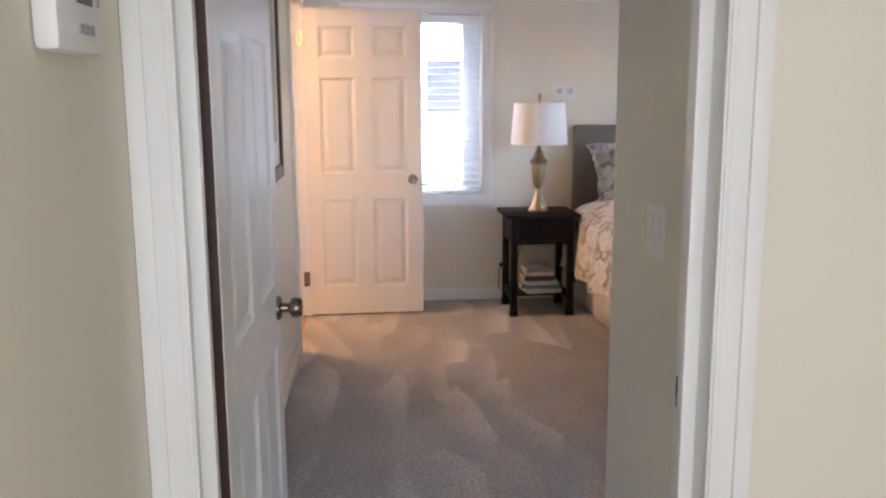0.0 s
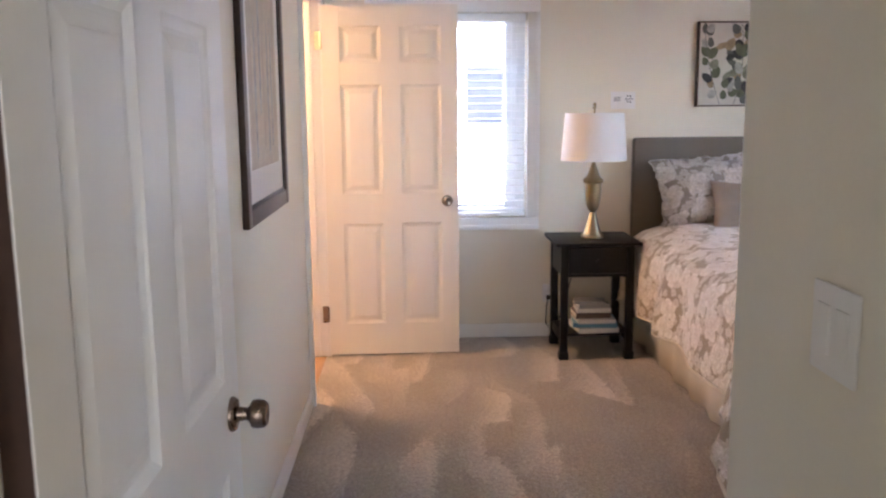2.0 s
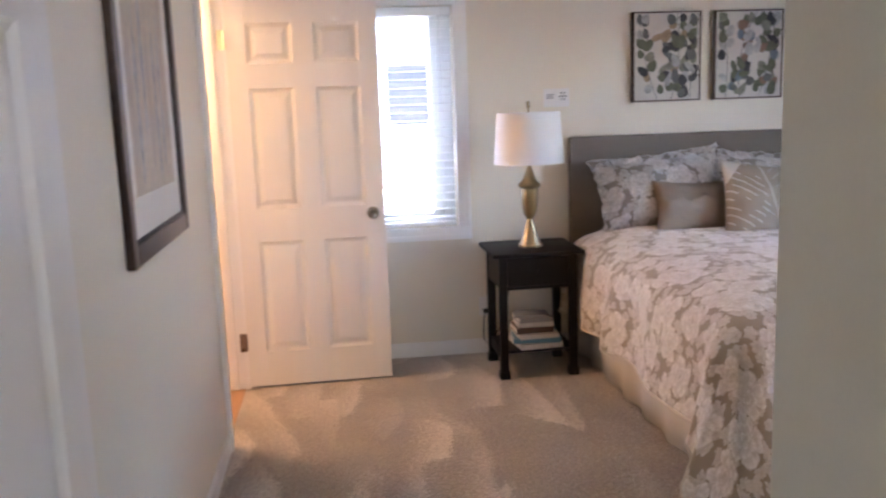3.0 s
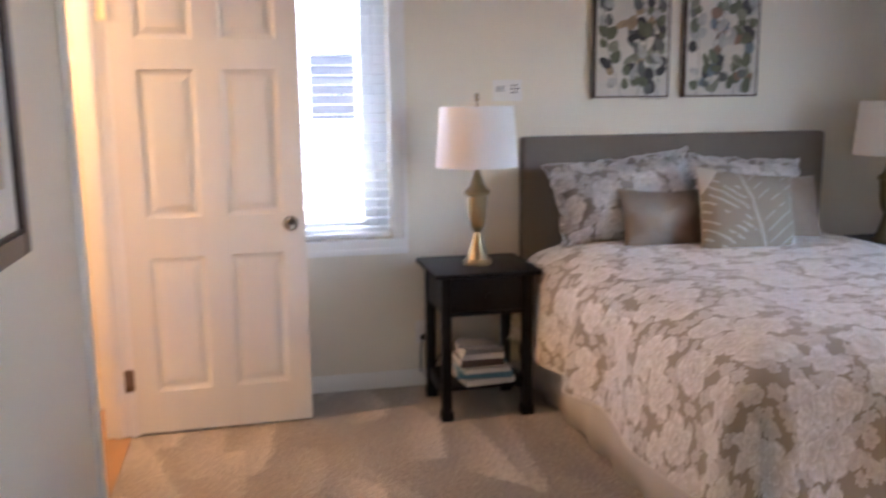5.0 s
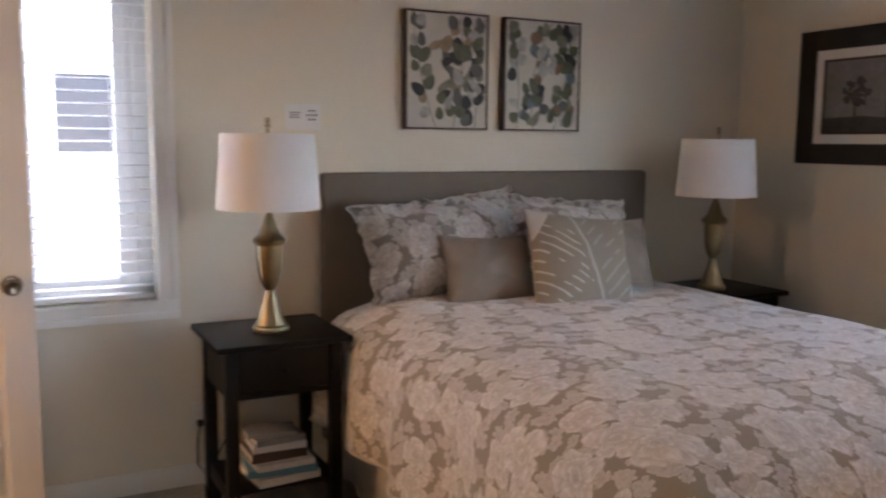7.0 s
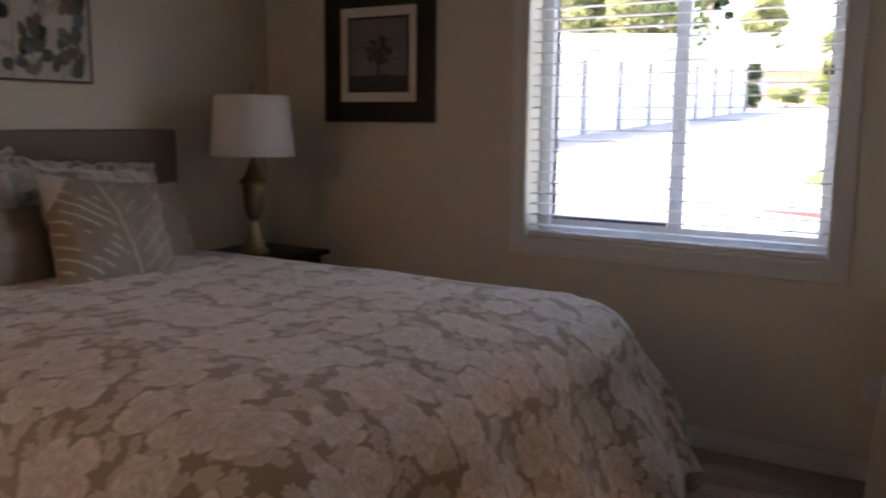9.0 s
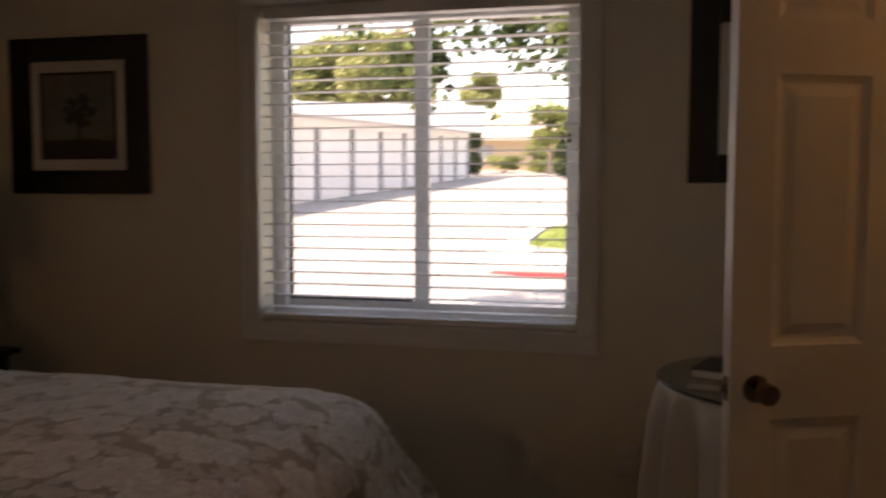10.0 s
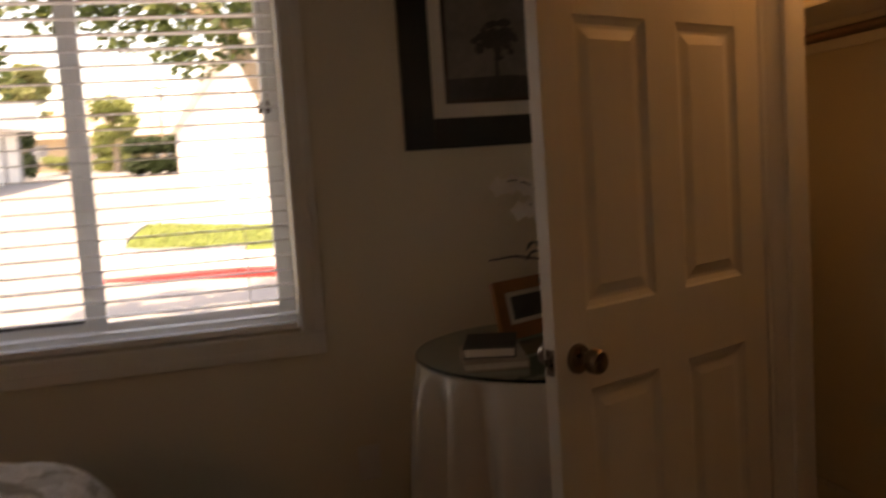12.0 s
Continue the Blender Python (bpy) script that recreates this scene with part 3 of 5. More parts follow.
door("door_1", "white six-panel bedroom door standing open against wall", pose(-0.262, 1.628, 0.012, 0, 0, 89.3), 0.84, BRONZE, 0.892, hinges=False)
door("door_2", "white six-panel bathroom door standing open", pose(-0.425, 5.842, 0.012, 0, 0, 1.4), 0.775, NICKEL, 0.922, leaf_w=0.040, upper=PALEBRASS)
a = radians(113.4)
door("door_3", "white six-panel closet door standing open", pose(3.125 + 0.035 * math.sin(a), 2.285 - 0.035 * math.cos(a), 0.012, 0, 0, 113.4), 0.79, BRONZE, 0.868, latch=True)
# Dark brown strip paints in the deep shadow on this door's hinge edge.
box_part("shaded_edge", (-0.0015, 0.002, 0.0), (0.001, 0.033, 2.04), BROWNWOOD, bpy.data.objects["door_1"], "hinge edge with deep shadow painted dark brown")
box = thing("strike_plate", "dark metal strike plate set in jamb", "strike plate", pose(0.5935, 1.610, 0.91))
box_part("plate", (-0.001, -0.012, -0.03), (0.0015, 0.012, 0.03), BRONZE, box)


# ---- windows ----
def slider_window(name, label, wall_axis, face, a0, a1, z0, z1, wide=0.055):
    """A two-pane vinyl sliding window set at 'face' in the wall's depth."""
    root = thing(name, label, "window", None, "structure")
    run = 1 - wall_axis

    def bar(nm, r0, r1, c0, c1, d0, d1, mat=VINYL, bevel=0.002):
        lo, hi = [0, 0, c0], [0, 0, c1]
        lo[wall_axis], hi[wall_axis], lo[run], hi[run] = face + d0, face + d1, r0, r1
        return box_part(nm, lo, hi, mat, root, "", bevel)
    f = 0.055
    bar("window_frame", a0, a0 + f, z0, z1, 0, 0.06)
    bar("window_frame", a1 - f, a1, z0, z1, 0, 0.06)
    if wide > f:
        bar("side_stile", a1 - wide, a1 - f - 0.001, z0 + f * 0.8, z1 - f, 0.012, 0.05)
    bar("window_frame", a0 + f, a1 - f, z1 - f, z1, 0, 0.06)
    bar("window_frame", a0 + f, a1 - f, z0, z0 + f * 0.8, 0, 0.06)
    c = (a0 + a1) / 2
    bar("meeting_stile", c - 0.034, c + 0.004, z0 + f * 0.8, z1 - f, 0.004, 0.03)
    bar("meeting_stile", c - 0.004, c + 0.034, z0 + f * 0.8, z1 - f, 0.031, 0.056)
    bar("sash_rail", a0 + f, c - 0.034, z0 + f * 0.8, z0 + f * 0.8 + 0.028, 0.006, 0.03)
    bar("sash_rail", c + 0.034, a1 - wide, z0 + f * 0.8, z0 + f * 0.8 + 0.028, 0.031, 0.056)
    bar("sash_latch", c + 0.002, c + 0.022, 1.30, 1.36, -0.012, 0.006)
    if wall_axis == 0:
        bar("screen_frame", a1 - f - 0.014, a1 - f - 0.001, z0 + f * 0.8 + 0.001, z1 - f - 0.001, 0.032, 0.044, DARK)
        bar("screen_frame", c + 0.035, a1 - f - 0.015, z0 + f * 0.8 + 0.029, z0 + f * 0.8 + 0.041, 0.022, 0.030, DARK)
    for r0, r1, d in ((a0 + f - 0.004, c - 0.03, 0.018), (c + 0.03, a1 - wide + 0.004, 0.043)):
        p = bar("pane", r0, r1, z0 + f * 0.8 + 0.024, z1 - f + 0.004, d, d + 0.004, GLASS, 0)
        p.visible_shadow = False
    return root


slider_window("window_1", "white vinyl sliding window with bright glass", 1, FAR + 0.115, *W1, wide=0.125)
slider_window("window_2", "white vinyl two-pane sliding window", 0, RIGHT + 0.125, *W2)


def blind(name, label, wall_axis, face, a0, a1, z0, z1, tilt):
    """A horizontal slatted blind hung inside the window's recess; slats run along the wall."""
    root = thing(name, label, "blind")
    run = 1 - wall_axis
    turn = Matrix.Identity(4) if wall_axis == 1 else pose(0, 0, 0, 0, 0, 90)
    length = a1 - a0
    centre = (a0 + a1) / 2

    def spot(z, depth):
        v = [0, 0, z]
        v[wall_axis], v[run] = face + depth, centre
        return Matrix.Translation(v) @ turn
    bm = bmesh.new()
    n, w = 5, 0.050
    rows = []
    for i in range(n):
        y = -w / 2 + w * i / (n - 1)
        z = 0.0012 * (1 - (2 * y / w) ** 2)
        rows.append([bm.verts.new((x, y, z + dz)) for x in (-length / 2, length / 2) for dz in (0.0, 0.0032)])
    for a, b in zip(rows, rows[1:]):
        for i, j in ((0, 2), (2, 3), (3, 1), (1, 0)):
            bm.faces.new((a[i], a[j], b[j], b[i]))
    bm.faces.new((rows[0][0], rows[0][1], rows[0][3], rows[0][2]))
    bm.faces.new((rows[-1][0], rows[-1][1], rows[-1][3], rows[-1][2]))
    slat = mesh_of("slat", bm, SLAT)
    z = z0 + 0.052
    while z < z1 - 0.07:
        ob = new("slat", slat)
        ob.parent = root
        ob.matrix_world = spot(z + random.uniform(-0.0008, 0.0008), 0.0) @ pose(0, 0, 0, tilt + random.uniform(-0.8, 0.8), random.uniform(-0.05, 0.05), 0)
        z += 0.0472
    for nm, lo, hi in (("headrail", (-length / 2, -0.028, z1 - 0.052), (length / 2, 0.028, z1 - 0.004)), ("bottom_rail", (-length / 2, -0.026, z0 + 0.006), (length / 2, 0.026, z0 + 0.026))):
        box_part(nm, lo, hi, SLAT, root, "", 0.003).matrix_world = spot(0, 0)
    for x in (-length / 2 + 0.14, length / 2 - 0.14):
        bm = bmesh.new()
        for y in (-0.026, 0.026):
            tube(bm, [(x, y, z0 + 0.02), (x, y, z1 - 0.03)], 0.0008, 5)
        part("ladder_cord", bm, SLAT, root).matrix_world = spot(0, 0)
    bm = bmesh.new()
    side = length / 2 - 0.09
    tube(bm, [(side, -0.032, 1.16), (side, -0.032, z1 - 0.05)], 0.0022, 6)
    part("tilt_wand", bm, SLAT, root, "thin clear wand").matrix_world = spot(0, 0)
    for dx in (-0.012, 0.012):
        bm = bmesh.new()
        lathe(bm, [(0.0, 1.515), (0.007, 1.517), (0.008, 1.53), (0.005, 1.55), (0.002, 1.556)], 10, pose(-length / 2 + 0.045 + dx, -0.032, 0))
        tube(bm, [(-length / 2 + 0.045 + dx, -0.032, 1.55), (-length / 2 + 0.045 + dx, -0.032, z1 - 0.05)], 0.0007, 5)
        part("pull_cord", bm, BROWNWOOD if wall_axis == 0 else SLAT, root, "small cord tassel", True).matrix_world = spot(0, 0)
    return root


blind("window_blind", "white slatted blind with slats open", 1, FAR + 0.040, W1[0] + 0.008, W1[1] - 0.008, W1[2], W1[3], 4)
blind("window_blind", "white slatted blind with slats lying flat", 0, RIGHT + 0.040, W2[0] + 0.008, W2[1] - 0.008, W2[2], W2[3], 0)


# ---- bed ----
bed = thing("bed", "double bed with taupe upholstered headboard and beige skirt", "bed", pose(2.325, 6.235, 0))
bm = bmesh.new()
cuboid(bm, (-0.862, -0.078, 0.12), (0.862, -0.003, 1.28), 0.022)
part("headboard", bm, HEADBOARD, bed, "taupe woven upholstered headboard", True)
for x in (-0.7, 0.7):
    box_part("headboard_leg", (x - 0.03, -0.06, 0.0), (x + 0.03, -0.02, 0.14), BLACKWOOD, bed)
MX, MY0, MY1, TOP = 0.80, -2.17, -0.085, 0.685
box_part("box_spring", (-MX + 0.02, MY0 + 0.02, 0.17), (MX - 0.02, MY1, 0.38), SKIRT, bed, "", 0.02)
bm = bmesh.new()
cuboid(bm, (-MX, MY0, 0.38), (MX, MY1, TOP), 0.05)
part("mattress", bm, WHITECLOTH, bed, "white mattress", True)


def skirt():
    """Pleated cloth hanging from the box spring to the floor on three sides."""
    bm = bmesh.new()
    path = [(-MX - 0.02, MY1), (-MX - 0.02, MY0 - 0.02), (MX + 0.02, MY0 - 0.02), (MX + 0.02, MY1)]
    pts = []
    for (x0, y0), (x1, y1) in zip(path, path[1:]):
        n = int(math.hypot(x1 - x0, y1 - y0) / 0.02)
        for i in range(n):
            f = i / n
            pts.append((x0 + f * (x1 - x0), y0 + f * (y1 - y0), (y1 - y0, x0 - x1)))
    rows = []
    for k, (x, y, (nx, ny)) in enumerate(pts):
        l = math.hypot(nx, ny)
        col = []
        for z in (0.37, 0.25, 0.13, 0.005):
            out = 0.013 * math.sin(k * 0.45) * (0.4 - z) / 0.4 + 0.008 * noise.noise((k * 0.13, z * 4, 0)) + 0.035 * (0.37 - z)
            col.append(bm.verts.new((x + nx / l * out, y + ny / l * out, z)))
        rows.append(col)
    for a, b in zip(rows, rows[1:]):
        for i in range(3):
            bm.faces.new((a[i], b[i], b[i + 1], a[i + 1]))
    ob = part("bed_skirt", bm, SKIRT, bed, "beige gathered cloth bed skirt", True)
    so = ob.modifiers.new("thickness", 'SOLIDIFY')
    so.thickness = 0.003


skirt()


def comforter():
    """Quilted cover lying on the mattress and hanging over both sides and the foot, with folds; UV in metres of cloth."""
    hx, y0, y1 = 0.80, -2.125, -0.26
    rad, top = 0.14, 0.765
    side, foot = 0.505, 0.66
    step = 0.022
    us = np.arange(-hx - side, hx + side + step / 2, step)
    vs = np.arange(y0 - foot, y1 + step / 2, step)
    verts, uvs = [], []
    for v in vs:
        for u in us:
            du = max(0.0, abs(u) - (hx - 0.02))
            dv = max(0.0, (y0 + 0.02) - v)
            r = math.hypot(du, dv)
            cx = max(-hx + 0.02, min(hx - 0.02, u))
            cy = max(y0 + 0.02, v)
            puff = 0.016 * noise.noise((u * 2.6, v * 2.6, 1.0)) + 0.007 * noise.noise((u * 8, v * 8, 4.0)) + 0.012
            if r < 1e-6:
                edge = min(hx - abs(u), v - y0, 0.3) / 0.3
                z = top + puff * 0.9 - 0.030 * (1 - max(0, edge)) ** 2
                verts.append((u, v, z))
            else:
                dx, dy = (math.copysign(du, u) / r, -dv / r)
                corner = min(1.0, 2 * du * dv / (r * r + 1e-9))
                rad = 0.14 + 0.06 * dv / r
                arc = rad * math.pi / 2
                if r < arc:
                    th = r / rad
                    out, down = rad * math.sin(th), rad * (1 - math.cos(th))
                else:
                    out, down = rad + (0.10 + 0.42 * dv / r) * (r - arc), rad + (0.985 - 0.06 * dv / r) * (r - arc)
                along = (v if du > dv else u) * 1.0 + math.atan2(du, dv) * 0.5
                hang = max(0.0, min(1.0, (r - 0.10) / 0.35))
                fold = (0.030 * math.sin(along * 11 + 1.7 * math.sin(along * 3.1)) + 0.020 * noise.noise((along * 5, r * 2.0, 7.0))) * hang
                fold += corner * hang * (0.05 + 0.055 * math.sin(math.atan2(du, dv) * 9))
                out += fold + puff * 0.8
                z = top - 0.030 - down
                if z < 0.03:
                    out += 0.5 * (0.03 - z)
                    z = 0.03 + 0.004 * noise.noise((u * 9, v * 9, 2))
                verts.append((cx + dx * out, cy + dy * out, z))
            uvs.append((u, v))
    nu = len(us)
    faces = []
    for j in range(len(vs) - 1):
        for i in range(nu - 1):
            faces.append((j * nu + i, j * nu + i + 1, (j + 1) * nu + i + 1, (j + 1) * nu + i))
    me = bpy.data.meshes.new("comforter")
    me.from_pydata(verts, [], faces)
    layer = me.uv_layers.new(name="UVMap")
    for l in me.loops:
        layer.data[l.index].uv = uvs[l.vertex_index]
    me.materials.append(COMFORTER)
    for p in me.polygons:
        p.use_smooth = True
    ob = new("comforter", me)
    ob.matrix_world = pose(2.325, 6.235, 0)
    so = ob.modifiers.new("thickness", 'SOLIDIFY')
    so.thickness, so.offset = 0.016, -1
    rows = len(vs)
    sides = [[j * nu for j in range(rows - 1, -1, -1)], list(range(nu)), [j * nu + nu - 1 for j in range(rows)]]
    for side in sides:
        bm = bmesh.new()
        tube(bm, [Vector(verts[k]) for k in side[::2]], 0.007, 6)
        part("corded_hem", bm, WHITECLOTH, ob, "pale corded hem", True)
    return tagged(ob, "taupe and white floral comforter spread over bed", "comforter")


comforter()


def pillow(name, label, w, h, depth, material, at, flange=0.0, sag=0.0, group="pillows on the bed", category="pillow"):
    """A stuffed cushion: pinched corners, bulging middle, seam round the edge, and a flat flange on shams. UV in metres."""
    n, mrows = 36, 28
    hollow = 0.08 if flange else 0.07
    verts, uvs, faces = [], [], []
    index = {}
    for s in (1, -1):
        for j in range(mrows + 1):
            for i in range(n + 1):
                a, b = -1 + 2 * i / n, -1 + 2 * j / mrows
                rim = abs(a) == 1 or abs(b) == 1
                if rim and s == -1:
                    index[(s, i, j)] = index[(1, i, j)]
                    continue
                fl_a, fl_b = flange / (w / 2), flange / (h / 2)
                ia, ib = min(1.0, abs(a) / (1 - fl_a)), min(1.0, abs(b) / (1 - fl_b))
                bulge = max(0.0, (1 - ia ** 2.6)) ** 0.55 * max(0.0, (1 - ib ** 2.6)) ** 0.55
                x = a * w / 2 * (1 - hollow * (1 - b * b) * abs(a))
                z = b * h / 2 * (1 - hollow * (1 - a * a) * abs(b))
                wr = 0.012 * noise.noise((a * 3 + w * 9, b * 3, s * 2.0)) + 0.006 * noise.noise((a * 7, b * 7 + w, s * 3.0))
                y = -s * (bulge * depth / 2 + (wr if bulge > 0.02 else 0)) 
                if flange and (ia >= 1 or ib >= 1):
                    y += 0.010 * math.sin(a * 17 + b * 15 + w * 30) + 0.012 * noise.noise((a * 5, b * 5, 3))
                    x += 0.016 * noise.noise((a * 9 + w * 5, b * 9, 8.0))
                    z += 0.020 * noise.noise((a * 9 + w * 7, b * 9, 11.0))
                if sag and b > 0:
                    y += sag * b * b
                index[(s, i, j)] = len(verts)
                verts.append((x, y, z))
                uvs.append((a * w / 2, b * h / 2))
        for j in range(mrows):
            for i in range(n):
                q = [index[(s, i, j)], index[(s, i + 1, j)], index[(s, i + 1, j + 1)], index[(s, i, j + 1)]]
                faces.append(q if s == 1 else q[::-1])
    me = bpy.data.meshes.new(name)
    me.from_pydata(verts, [], faces)
    layer = me.uv_layers.new(name="UVMap")
    for l in me.loops:
        layer.data[l.index].uv = uvs[l.vertex_index]
    me.materials.append(material)
    for p in me.polygons:
        p.use_smooth = True
    ob = new(name, me)
    ob.matrix_world = at
    ring = [(i, 0) for i in range(n)] + [(n, j) for j in range(mrows)] + [(i, mrows) for i in range(n, 0, -1)] + [(0, j) for j in range(mrows, -1, -1)]
    bm = bmesh.new()
    tube(bm, [Vector(verts[index[(1, i, j)]]) for i, j in ring], 0.003, 6)
    part("seam_cord", bm, material if not flange else WHITECLOTH, ob, "", True)
    return tagged(ob, label, category, group)


pillow("pillow_sham", "taupe and white floral pillow sham with ruffled flange", 0.78, 0.48, 0.27, SHAM, pose(1.945, 5.97, 0.965, -20, -5, 0), 0.045, 0.03)
pillow("pillow_sham", "taupe and white floral pillow sham with ruffled flange", 0.72, 0.47, 0.27, SHAM, pose(2.60, 5.975, 0.955, -20, 4, 0), 0.045, 0.03)
pillow("cushion", "small plain tan satin cushion leaning on sham", 0.45, 0.31, 0.15, TAN, pose(2.06, 5.80, 0.882, -20, 3, 4), 0, 0.01)
pillow("cushion", "plain tan satin cushion behind leaf cushion", 0.44, 0.36, 0.15, TAN, pose(2.70, 5.83, 0.900, -20, 0, -6), 0, 0.01)
pillow("cushion", "taupe cushion printed with a white palm leaf", 0.50, 0.47, 0.17, LEAFPRINT, pose(2.425, 5.66, 0.905, -26, 7, -4), 0, 0.01)


# ---- nightstands, lamps, books ----
def nightstand(label, at):
    """Origin on the floor below the top's centre; the front looks to -y."""
    root = thing("nightstand", label, "nightstand", at, "", "pair of nightstands")
    w, d, h = 0.43, 0.40, 0.70
    bm = bmesh.new()
    cuboid(bm, (-0.25, -0.232, h - 0.022), (0.25, 0.232, h), 0.004)
    part("top", bm, BLACKWOOD, root, "", True)
    for x in (-1, 1):
        for y in (-1, 1):
            cx, cy = x * (w / 2 - 0.022), y * (d / 2 - 0.022)
            bm = bmesh.new()
            cuboid(bm, (cx - 0.022, cy - 0.022, 0.03), (cx + 0.022, cy + 0.022, h - 0.022), 0.002)
            cuboid(bm, (cx - 0.028, cy - 0.028, 0.0), (cx + 0.028, cy + 0.028, 0.045), 0.004)
            part("leg", bm, BLACKWOOD, root, "", True)
        box_part("side_panel", (x * (w / 2 - 0.012) - 0.006, -d / 2 + 0.043, h - 0.20), (x * (w / 2 - 0.012) + 0.006, d / 2 - 0.043, h - 0.023), BLACKWOOD, root)
        box_part("side_stretcher", (x * (w / 2 - 0.02) - 0.010, -d / 2 + 0.043, 0.095), (x * (w / 2 - 0.02) + 0.010, d / 2 - 0.043, 0.135), BLACKWOOD, root, "", 0.002)
    box_part("back_panel", (-w / 2 + 0.043, d / 2 - 0.018, h - 0.20), (w / 2 - 0.043, d / 2 - 0.008, h - 0.023), BLACKWOOD, root)
    dr = box_part("drawer", (-w / 2 + 0.047, -d / 2 + 0.006, h - 0.185), (w / 2 - 0.047, -d / 2 + 0.026, h - 0.032), BLACKWOOD, root, "black drawer front", 0.004)
    bm = bmesh.new()
    lathe(bm, [(0.0, 0.0), (0.006, 0.0), (0.006, 0.010), (0.013, 0.016), (0.013, 0.022), (0.0, 0.026)], 16, pose(0, -d / 2 + 0.006, h - 0.11, 90))
    part("knob", bm, BLACKWOOD, dr, "small dark drawer knob", True)
    box_part("rail", (-w / 2 + 0.043, -d / 2 + 0.008, h - 0.205), (w / 2 - 0.043, -d / 2 + 0.030, h - 0.187), BLACKWOOD, root)
    box_part("shelf", (-w / 2 + 0.012, -d / 2 + 0.03, 0.135), (w / 2 - 0.012, d / 2 - 0.03, 0.152), BLACKWOOD, root, "", 0.002)
    return root


NS1, NS2 = (1.150, 5.885), (3.445, 5.905)
nightstand("black wooden nightstand with drawer and open shelf", pose(*NS1, 0))
nightstand("black wooden nightstand half hidden beyond the bed", pose(*NS2, 0))


def table_lamp(label, at):
    root = thing("table_lamp", label, "table lamp", at, "", "pair of table lamps")
    bm = bmesh.new()
    lathe(bm, [(0.0, 0.0), (0.066, 0.0), (0.069, 0.006), (0.069, 0.018), (0.064, 0.024), (0.058, 0.027), (0.056, 0.034), (0.047, 0.056), (0.036, 0.086), (0.027, 0.118), (0.021, 0.144), (0.017, 0.154), (0.020, 0.160)], 16)
    part("base", bm, BRASS, root, "faceted antique brass base", True)
    bm = bmesh.new()
    lathe(bm, [(0.014, 0.156), (0.026, 0.166), (0.037, 0.190), (0.044, 0.230), (0.048, 0.290), (0.049, 0.326), (0.057, 0.331), (0.061, 0.336), (0.061, 0.345)], 16)
    part("urn", bm, BRASS, root, "faceted antique brass urn", True)
    bm = bmesh.new()
    lathe(bm, [(0.062, 0.344), (0.057, 0.352), (0.040, 0.366), (0.030, 0.390), (0.020, 0.420), (0.012, 0.440), (0.011, 0.52), (0.005, 0.52), (0.005, 0.762), (0.012, 0.764), (0.012, 0.770), (0.006, 0.774), (0.010, 0.784), (0.008, 0.796), (0.0, 0.799)], 20)
    part("neck", bm, BRASS, root, "brass cap, stem and finial", True)
    bm = bmesh.new()
    segs = 48
    loops = []
    for r, z in ((0.193, 0.462), (0.171, 0.738), (0.1685, 0.738), (0.1905, 0.462)):
        loops.append([bm.verts.new((r * math.cos(2 * math.pi * k / segs), r * math.sin(2 * math.pi * k / segs), z)) for k in range(segs)])
    for i in range(4):
        p, q = loops[i], loops[(i + 1) % 4]
        for k in range(segs):
            bm.faces.new((p[k], p[(k + 1) % segs], q[(k + 1) % segs], q[k]))
    sh = part("shade", bm, SHADE, root, "white linen drum shade", True)
    bm = bmesh.new()
    for k in range(3):
        an = 2 * math.pi * k / 3
        tube(bm, [(0.004 * math.cos(an), 0.004 * math.sin(an), 0.728), (0.1685 * math.cos(an), 0.1685 * math.sin(an), 0.728)], 0.0018, 6)
    part("spider", bm, BRASS, root)
    return root


table_lamp("antique brass table lamp with white drum shade", pose(1.150, 5.87, 0.70))
table_lamp("antique brass table lamp with white drum shade", pose(3.385, 5.88, 0.70, 0, 0, 11))


def book(label, at, w, d, h, cover, stuff=True):
    root = thing("book", label, "book", at, "", "stacked books")
    bm = bmesh.new()
    cuboid(bm, (-w / 2, -d / 2, 0), (w / 2, d / 2, 0.003))
    cuboid(bm, (-w / 2, -d / 2, h - 0.003), (w / 2, d / 2, h))
    cuboid(bm, (-w / 2 - 0.001, -d / 2, 0.002), (-w / 2 + 0.003, d / 2, h - 0.002))
    part("cover", bm, cover, root)
    box_part("pages", (-w / 2 + 0.003, -d / 2 + 0.004, 0.003), (w / 2 - 0.004, d / 2 - 0.004, h - 0.003), PAPER, root, "cream paper block")
    return root


z = 0.152
for w, d, h, c, turn, dx, lab in ((0.25, 0.24, 0.030, 1, 96, 0.01, "white book lying on nightstand shelf"), (0.23, 0.26, 0.028, 3, 84, 0.01, "blue and white book in stack"), (0.25, 0.22, 0.022, 1, 92, 0.005, "pale book in stack"),
                                 (0.18, 0.21, 0.034, 2, 92, -0.01, "dark brown book in stack"), (0.17, 0.20, 0.026, 1, 88, 0.0, "white book in stack"), (0.165, 0.19, 0.024, 0, 95, -0.005, "grey book in stack"), (0.13, 0.18, 0.012, 0, 80, -0.015, "thin grey book on top of stack")):
    book(lab, pose(NS1[0] + dx, NS1[1] - 0.045, z, 0, 0, turn), w, d, h, COVERS[c])
    z += h

